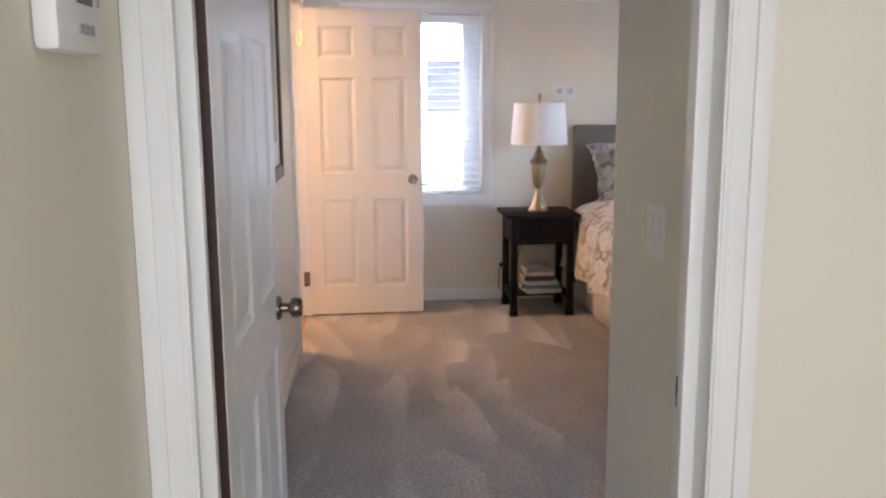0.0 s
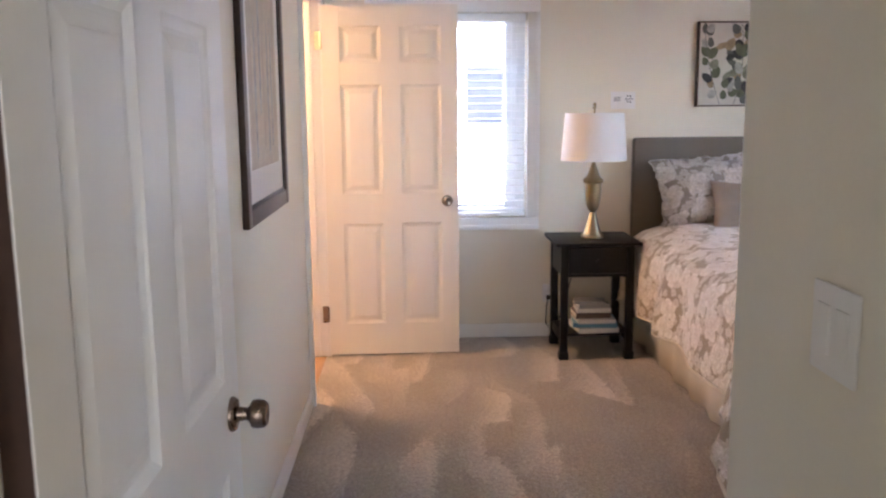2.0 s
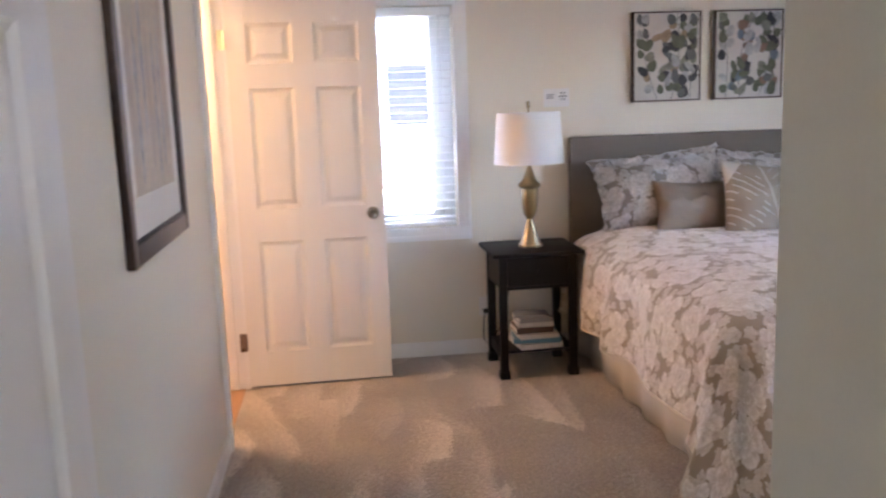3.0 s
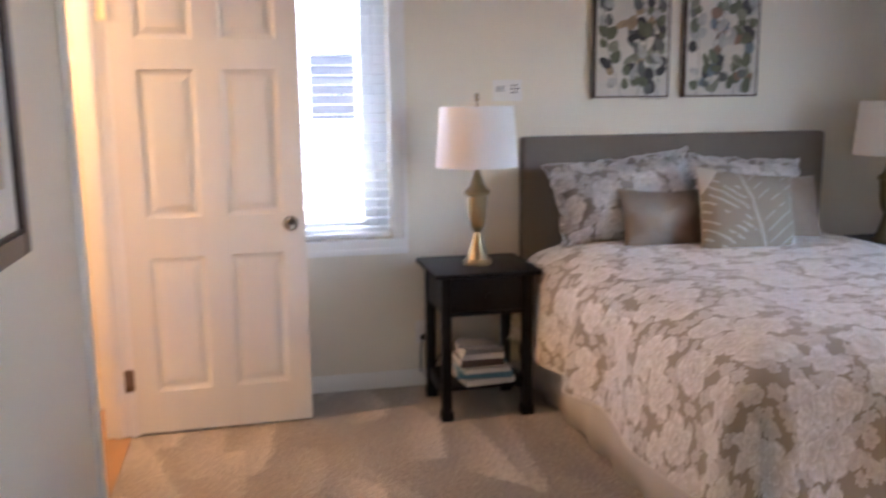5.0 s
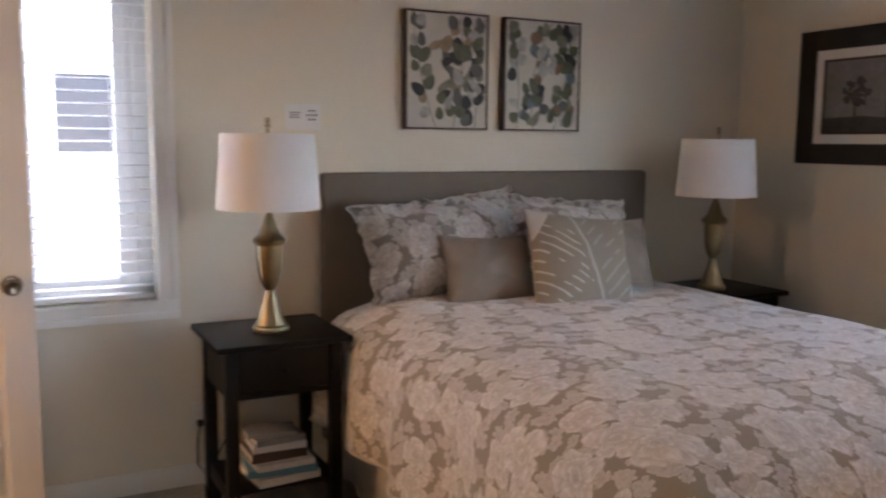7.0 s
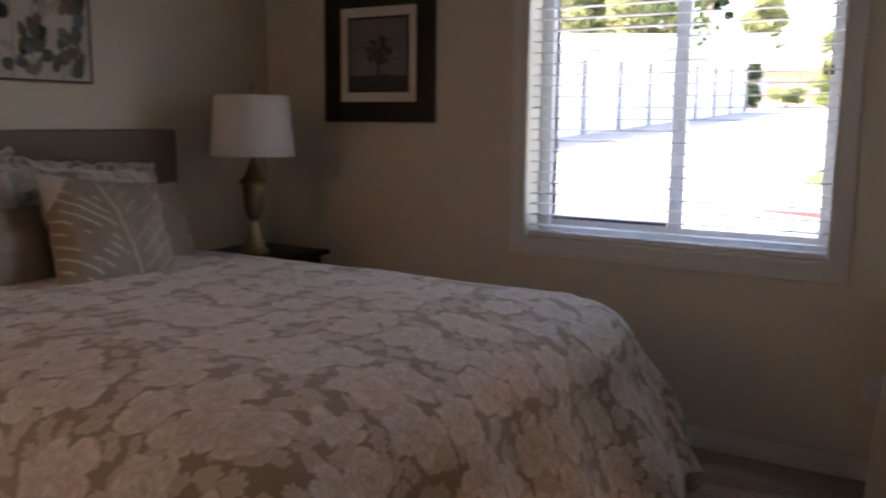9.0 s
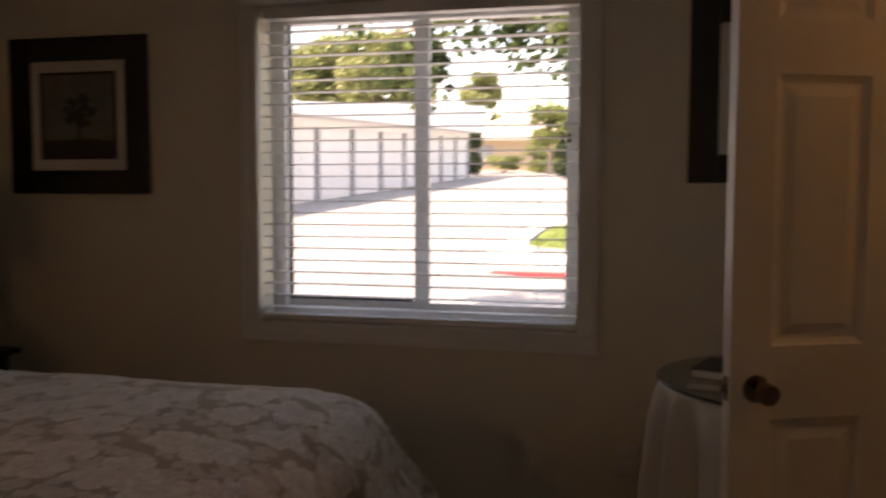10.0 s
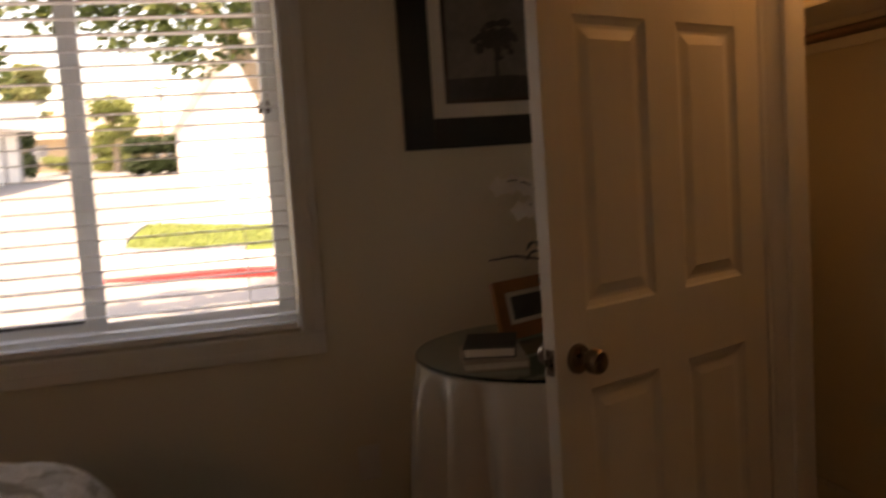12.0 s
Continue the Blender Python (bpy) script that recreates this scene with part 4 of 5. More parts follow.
# lamp cord behind the nightstand to the wall outlet
bm = bmesh.new()
tube(bm, [(1.10, 6.11, 0.66), (1.085, 6.13, 0.45), (1.03, 6.15, 0.20), (0.96, 6.17, 0.05), (0.925, 6.185, 0.10), (0.93, 6.20, 0.20), (0.945, 6.212, 0.262)], 0.0035, 8)
cuboid(bm, (0.933, 6.205, 0.250), (0.957, 6.229, 0.275), 0.003)
tagged(new("lamp_cord", mesh_of("lamp_cord", bm, CORD, True)), "black lamp cord plugged into wall outlet", "cord")


def wall_plate(name, label, at, w, h, slots, category):
    """A plate that faces local -y."""
    root = thing(name, label, category, at)
    box_part("plate", (-w / 2, -0.006, -h / 2), (w / 2, 0.0, h / 2), PLASTIC, root, "", 0.003)
    for x, z, sw, sh, depth, mat, nm in slots:
        box_part(nm, (x - sw / 2, -0.006 - depth, z - sh / 2), (x + sw / 2, -0.004, z + sh / 2), mat, root, "", 0.001)
    return root


outlet_bits = [(0, s * 0.0195, 0.034, 0.028, 0.002, PLASTIC, "socket") for s in (-1, 1)]
wall_plate("wall_outlet", "white wall outlet beside nightstand with cord", pose(0.945, FAR, 0.287), 0.072, 0.117, outlet_bits, "outlet")
wall_plate("wall_outlet", "white wall outlet low behind open door", pose(LEFT, 3.02, 0.35, 0, 0, 90), 0.072, 0.117, outlet_bits + [(0.0, -0.02, 0.012, 0.012, 0.004, DARK, "plug")], "outlet")
wall_plate("wall_outlet", "white wall outlet low under wide window", pose(RIGHT, 3.265, 0.36, 0, 0, -90), 0.072, 0.117, outlet_bits, "outlet")
wall_plate("cable_plate", "white cable plate above wall outlet", pose(LEFT, 2.86, 0.60, 0, 0, 90), 0.020, 0.117, [], "wall plate")
wall_plate("light_switch", "white double rocker light switch", pose(0.64, 1.903, 1.18, 0, 0, -90), 0.118, 0.120, [(s * 0.024, 0, 0.033, 0.066, 0.003, PLASTIC, "rocker") for s in (-1, 1)], "light switch")

# small instruction card above the lamp
card = thing("notice_card", "small white printed card fixed to wall", "notice", pose(1.403, FAR, 1.512))
box_part("card", (-0.077, -0.003, -0.053), (0.077, 0.0, 0.053), PLASTIC, card)
for x, z in ((0.028, 0.026), (0.046, 0.026), (0.020, 0.008), (0.037, 0.008), (0.054, 0.008), (0.028, -0.010), (0.046, -0.010)):
    box_part("printed_dot", (x - 0.0045, -0.0036, z - 0.0045), (x + 0.0045, -0.0028, z + 0.0045), DARK, card)
for z, x1 in ((0.018, -0.012), (0.008, -0.020), (-0.002, -0.016)):
    box_part("printed_line", (-0.060, -0.0036, z - 0.003), (x1, -0.0028, z + 0.003), GREY, card)

# thermostat in the hall
th = thing("thermostat", "white plastic thermostat with grey display on hall wall", "thermostat", pose(-0.365, 1.195, 1.607, 0, 0, 90))
box_part("body", (-0.085, -0.032, -0.082), (0.085, 0.0, 0.075), PLASTIC, th, "", 0.012)
box_part("display", (-0.020, -0.0335, -0.022), (0.036, -0.0315, 0.055), LCD, th, "grey display")
for x in (-0.012, 0.008, 0.028):
    box_part("button", (x - 0.007, -0.0345, -0.058), (x + 0.007, -0.0315, -0.046), GREY, th, "grey button", 0.001)
for z in (0.035, 0.012, -0.012):
    box_part("button", (0.050, -0.0345, z - 0.008), (0.062, -0.0315, z + 0.008), GREY, th, "grey button", 0.001)


# ---- pictures ----
def flat_shape(bm, points, y):
    f = bm.faces.new([bm.verts.new((x, y, z)) for x, z in points])
    return f


def ellipse(cx, cz, a, b, turn, n=14, tip=0.0):
    out = []
    for k in range(n):
        an = 2 * math.pi * k / n
        x, z = a * math.cos(an), b * math.sin(an) * (1 - tip * math.cos(an))
        out.append((cx + x * math.cos(turn) - z * math.sin(turn), cz + x * math.sin(turn) + z * math.cos(turn)))
    return out


def frame_bars(root, w, h, bar, depth, material, name="frame", bevel=0.004):
    for nm, lo, hi in ((name, (-w / 2, -depth, -h / 2), (-w / 2 + bar, 0, h / 2)), (name, (w / 2 - bar, -depth, -h / 2), (w / 2, 0, h / 2)),
                       (name, (-w / 2 + bar, -depth, h / 2 - bar), (w / 2 - bar, 0, h / 2)), (name, (-w / 2 + bar, -depth, -h / 2), (w / 2 - bar, 0, -h / 2 + bar))):
        box_part(nm, lo, hi, material, root, "", bevel)


def leaf_canvas(label, at, w, h, seed, stems, tones):
    rng = random.Random(seed)
    root = thing("canvas_picture", label, "picture", at, "", "pair of leaf canvases")
    frame_bars(root, w, h, 0.009, 0.038, BROWNWOOD, bevel=0.001)
    box_part("canvas", (-w / 2 + 0.009, -0.033, -h / 2 + 0.009), (w / 2 - 0.009, -0.003, h / 2 - 0.009), CANVAS, root, "painted canvas with grey green leaves")
    y = -0.0334
    groups = {}
    hw, hh = w / 2 - 0.012, h / 2 - 0.012
    for x0, x1, lean in stems:
        n = 9
        pts = []
        for i in range(n):
            f = i / (n - 1)
            x = x0 + (x1 - x0) * f + lean * math.sin(f * 3.1)
            z = -hh + 2 * hh * f
            pts.append((max(-hw, min(hw, x)), z))
        bm = groups.setdefault("stem%d" % len(groups), bmesh.new())
        for (xa, za), (xb, zb) in zip(pts, pts[1:]):
            flat_shape(bm, [(xa - 0.0022, za), (xa + 0.0022, za), (xb + 0.0018, zb), (xb - 0.0018, zb)], y - 0.0002)
        for i in range(1, n):
            for sgn in (-1, 1):
                if rng.random() < 0.12:
                    continue
                k = rng.choice(tones)
                a, b = rng.uniform(0.024, 0.042), rng.uniform(0.018, 0.029)
                xa, za = pts[i]
                cx, cz = xa + sgn * rng.uniform(0.022, 0.042), za + rng.uniform(-0.02, 0.02)
                cx, cz = max(-hw + a, min(hw - a, cx)), max(-hh + a, min(hh - a, cz))
                bm = groups.setdefault(k, bmesh.new())
                y -= 0.00001
                flat_shape(bm, ellipse(cx, cz, a, b, rng.uniform(0.5, 1.9) if sgn > 0 else rng.uniform(1.3, 2.7), 16, 0.25), y)
    for _ in range(26):
        k = rng.choice(tones)
        a, b = rng.uniform(0.022, 0.045), rng.uniform(0.016, 0.030)
        bm = groups.setdefault(k, bmesh.new())
        y -= 0.00001
        flat_shape(bm, ellipse(rng.uniform(-0.3 * hw, hw - a), rng.uniform(-hh + a, 0.7 * hh), a, b, rng.uniform(0, 3.1), 16, 0.25), y)
    for k, bm in groups.items():
        part("painted_stem" if str(k).startswith("stem") else "painted_leaves", bm, INKS[0] if str(k).startswith("stem") else INKS[k], root)


leaf_canvas("framed canvas of grey and green painted leaves", pose(2.062, FAR, 1.727), 0.415, 0.517, 3, [(-0.06, -0.17, -0.02), (0.03, 0.06, 0.03), (0.14, 0.19, 0.0)], [0, 0, 1, 1, 2, 3, 3, 3, 7, 7, 4])
leaf_canvas("framed canvas of green and rust painted leaves", pose(2.568, FAR, 1.727), 0.427, 0.517, 8, [(-0.14, -0.19, 0.03), (-0.05, 0.05, -0.05), (0.07, 0.16, 0.02)], [0, 1, 2, 2, 3, 3, 3, 7, 7, 5, 6])


def tree_picture(label, at, seed):
    """Square dark frame, white mat, dark fillet and a misty photograph of a tree."""
    rng = random.Random(seed)
    root = thing("framed_picture", label, "picture", at, "", "pair of tree photographs")
    s = 0.645
    frame_bars(root, s, s, 0.098, 0.026, FRAMEWOOD)
    box_part("mat", (-s / 2 + 0.098, -0.016, -s / 2 + 0.098), (s / 2 - 0.098, -0.004, s / 2 - 0.098), MAT, root, "white mat board")
    q = s / 2 - 0.098 - 0.045
    for lo, hi in (((-q, -q), (-q + 0.012, q)), ((q - 0.012, -q), (q, q)), ((-q + 0.012, q - 0.012), (q - 0.012, q)), ((-q + 0.012, -q), (q - 0.012, -q + 0.012))):
        box_part("fillet", (lo[0], -0.020, lo[1]), (hi[0], -0.015, hi[1]), BROWNWOOD, root)
    q -= 0.012
    box_part("photo", (-q, -0.0172, -q), (q, -0.015, q), PHOTO, root, "misty grey photograph of a tree")
    bm = bmesh.new()
    y = -0.0176
    flat_shape(bm, [(-q, -q), (q, -q), (q, -q * 0.62), (0.3 * q, -q * 0.56), (-q, -q * 0.60)], y)
    flat_shape(bm, [(-0.03 * q, -0.6 * q), (0.05 * q, -0.6 * q), (0.03 * q, 0.1 * q), (-0.01 * q, 0.1 * q)], y - 0.0001)
    for k in range(34):
        an, rr = rng.uniform(0, 6.28), rng.random() ** 0.6
        y -= 0.000008
        flat_shape(bm, ellipse(0.45 * q * rr * math.cos(an), 0.12 * q + 0.38 * q * rr * math.sin(an), rng.uniform(0.06, 0.15) * q, rng.uniform(0.04, 0.11) * q, rng.uniform(0, 3), 9), y)
    part("printed_tree", bm, PHOTODARK, root)


tree_picture("black framed misty tree photograph with white mat", pose(RIGHT, 5.505, 1.645, 0, 0, -90), 5)
tree_picture("black framed misty tree photograph behind round table", pose(RIGHT, 2.748, 1.690, 0, 0, -90), 9)

# large picture beside the entry
art = thing("framed_picture", "large brown framed beige print on wall", "picture", pose(LEFT, 3.92, 1.655, 0, 0, 90))
frame_bars(art, 0.83, 1.11, 0.055, 0.022, BROWNWOOD)
frame_bars(art, 0.722, 1.002, 0.012, 0.016, FRAMEWOOD, "inner_lip", 0.001)
box_part("mat", (-0.351, -0.010, -0.491), (0.351, -0.002, 0.491), MAT, art, "white mat board")
box_part("print", (-0.27, -0.0108, -0.38), (0.27, -0.009, 0.40), BEIGEART, art, "beige abstract print")
rng = random.Random(4)
for k in range(7):
    bm = bmesh.new()
    x = -0.24 + 0.075 * k + rng.uniform(-0.012, 0.012)
    z0 = -0.36 + rng.uniform(0, 0.2)
    flat_shape(bm, [(x, z0), (x + 0.03, z0 + 0.02), (x + 0.034, z0 + 0.35), (x + 0.015, z0 + 0.55 + rng.uniform(-0.1, 0.0)), (x - 0.006, z0 + 0.3)], -0.0112)
    part("printed_shape", bm, rng.choice([INKS[4], COVERS[4], INKS[7], PAPER]), art)


# ---- corner table ----
TX, TY, TR, TZ = 3.455, 2.755, 0.405, 0.765
table = thing("round_table", "small round table hidden under white cloth", "table", pose(TX, TY, 0))
bm = bmesh.new()
lathe(bm, [(0.0, TZ - 0.024), (TR - 0.012, TZ - 0.024), (TR - 0.010, TZ - 0.014), (TR - 0.012, TZ - 0.006), (0.0, TZ - 0.006)], 40)
part("tabletop", bm, OAK, table, "", True)
for k in range(3):
    an = 2 * math.pi * k / 3 + 0.4
    bm = bmesh.new()
    tube(bm, [(0.17 * math.cos(an), 0.17 * math.sin(an), TZ - 0.024), (0.27 * math.cos(an), 0.27 * math.sin(an), 0.0)], [0.018, 0.014], 10)
    part("leg", bm, OAK, table)


def tablecloth():
    bm = bmesh.new()
    segs = 180
    centre = bm.verts.new((0, 0, TZ - 0.0025))
    prev = None
    for r, z, k in ((0.2, TZ - 0.0025, 0), (TR - 0.01, TZ - 0.0025, 0), (TR, TZ - 0.008, 0.05), (TR + 0.003, TZ - 0.03, 0.2), (TR + 0.006, 0.64, 0.55), (TR + 0.01, 0.45, 0.85), (TR + 0.014, 0.25, 1.0), (TR + 0.018, 0.008, 1.1)):
        ring = []
        for i in range(segs):
            an = 2 * math.pi * i / segs
            wave = math.sin(13 * an + 1.3 * math.sin(3 * an))
            fold = k * (0.052 * math.copysign(abs(wave) ** 1.3, wave) + 0.014 * math.sin(29 * an + 2) * (0.75 - z))
            rr = r + fold
            x, y = rr * math.cos(an), rr * math.sin(an)
            ring.append(bm.verts.new((min(x, RIGHT - 0.02 - TX), max(y, NEAR + 0.02 - TY), z)))
        for i in range(segs):
            if prev is None:
                bm.faces.new((centre, ring[i], ring[(i + 1) % segs]))
            else:
                bm.faces.new((prev[i], ring[i], ring[(i + 1) % segs], prev[(i + 1) % segs]))
        prev = ring
    ob = new("tablecloth", mesh_of("tablecloth", bm, WHITECLOTH, True))
    ob.matrix_world = pose(TX, TY, 0)
    return tagged(ob, "white cloth hanging in folds to the floor", "tablecloth")


tablecloth()
bm = bmesh.new()
lathe(bm, [(0.0, TZ), (TR + 0.004, TZ), (TR + 0.007, TZ + 0.003), (TR + 0.007, TZ + 0.006), (TR + 0.004, TZ + 0.009), (0.0, TZ + 0.009)], 64)
ob = new("glass_top", mesh_of("glass_top", bm, TABLEGLASS, True))
ob.matrix_world = pose(TX, TY, 0)
tagged(ob, "round glass top lying on white tablecloth", "glass top")
ZT = TZ + 0.009
book("pale paperback book lying on glass table", pose(3.36, 2.98, ZT, 0, 0, 78), 0.17, 0.24, 0.022, COVERS[4])
book("dark covered book on top of paperback", pose(3.385, 2.975, ZT + 0.022, 0, 0, 70), 0.14, 0.20, 0.028, COVERS[5])
pf = thing("photo_frame", "honey wood photo frame standing on table", "photo frame", pose(3.60, 2.775, ZT + 0.004, -12, 0, -62))
for lo, hi in (((-0.14, 0.0), (-0.095, 0.180)), ((0.095, 0.0), (0.14, 0.180)), ((-0.095, 0.142), (0.095, 0.180)), ((-0.095, 0.0), (0.095, 0.045))):
    box_part("frame", (lo[0], -0.018, lo[1]), (hi[0], 0.0, hi[1]), OAK, pf, "", 0.003)
box_part("mat", (-0.095, -0.010, 0.045), (0.095, -0.003, 0.142), MAT, pf, "white mat board")
box_part("photo", (-0.07, -0.011, 0.058), (0.07, -0.009, 0.128), PHOTODARK, pf, "dark landscape photograph")
box_part("strut", (-0.02, 0.0, 0.02), (0.02, 0.004, 0.15), FRAMEWOOD, pf)


def orchid():
    rng = random.Random(2)
    root = thing("orchid", "white orchid with dark leaves in small pot", "plant", pose(3.70, 2.62, ZT))
    bm = bmesh.new()
    lathe(bm, [(0.0, 0.0), (0.045, 0.0), (0.060, 0.10), (0.066, 0.11), (0.060, 0.115), (0.054, 0.10), (0.0, 0.098)], 24)
    part("pot", bm, COVERS[5], root, "dark pot", True)
    for k in range(9):
        an = 2 * math.pi * k / 9 + rng.uniform(-0.3, 0.3)
        reach, up = rng.uniform(0.10, 0.17), rng.uniform(0.05, 0.22)
        bm = bmesh.new()
        side = Vector((-math.sin(an), math.cos(an), 0))
        prev = None
        for i in range(7):
            f = i / 6
            p = Vector((math.cos(an), math.sin(an), 0)) * reach * f + Vector((0, 0, 0.10 + up * math.sin(f * 2.2)))
            wd = 0.026 * math.sin(math.pi * min(1, f * 0.9 + 0.08))
            pair = (bm.verts.new(p - side * wd), bm.verts.new(p + Vector((0, 0, -0.006))), bm.verts.new(p + side * wd))
            if prev:
                bm.faces.new((prev[0], prev[1], pair[1], pair[0]))
                bm.faces.new((prev[1], prev[2], pair[2], pair[1]))
            prev = pair
        part("leaf", bm, ORCHIDLEAF, root, "", True)
    for sx, sy, hgt in ((-0.06, 0.22, 0.38), (-0.02, 0.14, 0.30)):
        pts = [(sx * (i / 8) ** 2.2, sy * (i / 8) ** 2.2, 0.10 + hgt * math.sin(i / 8 * 1.75)) for i in range(9)]
        bm = bmesh.new()
        tube(bm, pts, 0.0025, 6)
        part("stem", bm, ORCHIDLEAF, root, "", True)
        for i in (5, 6, 7, 8):
            c = Vector(pts[i]) + Vector((rng.uniform(-0.01, 0.01), 0.0, -0.012))
            bm = bmesh.new()
            face = Vector((-0.8, 0.5, 0.1)).normalized()
            u = face.orthogonal().normalized()
            v = face.cross(u)
            for k in range(5):
                an = 2 * math.pi * k / 5 + rng.uniform(-0.2, 0.2)
                d = math.cos(an) * u + math.sin(an) * v
                e = face.cross(d)
                tip = [bm.verts.new(c), bm.verts.new(c + d * 0.018 + e * 0.014 + face * 0.004), bm.verts.new(c + d * 0.036 + face * 0.002), bm.verts.new(c + d * 0.018 - e * 0.014 + face * 0.004)]
                bm.faces.new(tip)
            part("blossom", bm, PETAL, root, "white blossom", True)


orchid()
bm = bmesh.new()
tube(bm, [(3.46, 2.94, 1.035), (3.56, 2.83, 1.03), (3.66, 2.70, 1.00), (3.70, 2.64, ZT + 0.10)], [0.003, 0.004, 0.004, 0.004], 6)
twig = tagged(new("twig", mesh_of("twig", bm, BROWNWOOD, True)), "thin brown twig stuck in orchid pot", "twig")

# closet shelf and rod, bathroom ceiling light
cs = thing("closet_shelf", "white closet shelf with hanging rod", "shelf")
box_part("board", (0.762, 1.632, 1.70), (3.878, 1.95, 1.718), TRIM, cs, "", 0.002)
box_part("cleat", (0.762, 1.632, 1.61), (3.878, 1.65, 1.70), TRIM, cs)
bm = bmesh.new()
tube(bm, [(0.762, 1.88, 1.62), (3.878, 1.88, 1.62)], 0.016, 12)
part("rod", bm, BROWNWOOD, cs, "dark wooden hanging rod", True)
def round_light(label, at):
    cl = thing("ceiling_light", label, "ceiling light", at)
    bm = bmesh.new()
    lathe(bm, [(0.0, -0.03), (0.16, -0.03), (0.165, 0.0), (0.0, 0.0)], 32)
    part("base", bm, NICKEL, cl, "", True)
    bm = bmesh.new()
    lathe(bm, [(0.0, -0.12), (0.06, -0.115), (0.11, -0.09), (0.145, -0.05), (0.15, -0.03), (0.0, -0.03)], 32)
    part("diffuser", bm, GLOW, cl, "glowing white diffuser", True)


round_light("lit round bathroom ceiling light", pose(-1.25, 5.62, H))
round_light("lit round closet ceiling light", pose(3.00, 1.86, H))


# ---- outside ----
def gz(x):
    """The height of the ground: level at the house, rising gently away from it."""
    return -0.15 + 0.045 * max(0.0, min(x, 75.0) - 4.08)


def sheet(name, corners, lift, material, label, category, thick=0.0):
    """A piece of ground that follows the slope, with an edge of the given thickness."""
    bm = bmesh.new()
    top = [bm.verts.new((x, y, gz(x) + lift)) for x, y in corners]
    bm.faces.new(top)
    if thick:
        low = [bm.verts.new((x, y, gz(x) + lift - thick)) for x, y in corners]
        for i in range(len(top)):
            j = (i + 1) % len(top)
            bm.faces.new((top[i], low[i], low[j], top[j]))
    return tagged(new(name, mesh_of(name, bm, material)), label, category, "", "structure")


bm = bmesh.new()
xs = [-600, 4.08, 40, 75, 700]
cols = [[bm.verts.new((x, y, gz(x))) for y in (-600, 600)] for x in xs]
for a, b in zip(cols, cols[1:]):
    bm.faces.new((a[0], b[0], b[1], a[1]))
tagged(new("ground", mesh_of("ground", bm, EARTH)), "dry pale ground reaching the horizon", "ground", "", "structure")
sheet("road", [(5.2, -30), (75, -30), (75, 30), (5.2, 30)], 0.006, ASPHALT, "sunlit pale asphalt driveway", "road")
sheet("pavement_house", [(4.1, -8), (5.2, -8), (5.2, 20), (4.1, 20)], 0.02, CONCRETE, "concrete strip along the house", "pavement", 0.1)
sheet("pavement_patio", [(-6, 6.45), (4.1, 6.45), (4.1, 9.3), (-6, 9.3)], 0.02, CONCRETE, "bright concrete path between houses", "pavement", 0.1)
sheet("pavement", [(10.25, -18), (19.9, -18), (19.9, 5.45), (15.0, 5.65), (13.2, 5.65), (12.27, 5.32), (10.25, 0.0)], 0.105, CONCRETE, "pale concrete pavement beside driveway", "pavement", 0.2)
kerb = thing("red_kerb", "red painted concrete kerb along pavement", "kerb", None, "structure")
bend = [Vector((10.14, -12.0, 0)), Vector((10.14, 0.0, 0)), Vector((12.14, 5.27, 0))]
for a, b in zip(bend, bend[1:]):
    run = (b - a).normalized()
    n = max(1, round((b - a).length / 1.8))
    long = (b - a).length / n
    for k in range(n):
        bm = bmesh.new()
        cuboid(bm, (-0.09, 0.006, -0.2), (0.09, long - 0.006, 0.115), 0.012)
        p = a + run * long * k
        for v in bm.verts:
            if b is bend[-1] and k == n - 1 and v.co.z > 0 and v.co.y > 1.0:
                v.co.z = 0.02
            x, y = v.co.x, v.co.y
            at = (p.x + run.x * y + run.y * x, p.y + run.y * y - run.x * x)
            v.co = (at[0], at[1], v.co.z + gz(at[0]))
        part("kerb_stone", bm, REDPAINT, kerb)
sheet("lawn", [(11.95, -14), (15.6, -14), (16.0, 0.0), (16.6, 3.1), (17.5, 4.05), (18.4, 4.85), (18.2, 5.05), (17.2, 5.16), (15.2, 5.18), (14.2, 5.10), (13.85, 4.85), (13.2, 3.4), (11.95, 0.0)], 0.125, LAWN, "bright green mown lawn", "lawn", 0.1)
bm = bmesh.new()
rim = [(13.2, 3.4), (13.85, 4.85), (14.2, 5.10), (15.2, 5.18), (17.2, 5.16), (18.2, 5.05)]
for (xa, ya), (xb, yb) in zip(rim, rim[1:]):
    run = Vector((xb - xa, yb - ya, 0))
    n0 = len(bm.verts)
    cuboid(bm, (0, -0.035, -0.1), (run.length, 0.035, 0.165))
    bm.verts.ensure_lookup_table()
    run.normalize()
    for v in bm.verts[n0:]:
        px, py = xa + run.x * v.co.x - run.y * v.co.y, ya + run.y * v.co.x + run.x * v.co.y
        v.co = (px, py, v.co.z + gz(px))
tagged(new("trim_lawn_edging", mesh_of("trim_lawn_edging", bm, GREYPOST)), "dark grey edging strip round lawn", "edging", "", "structure")


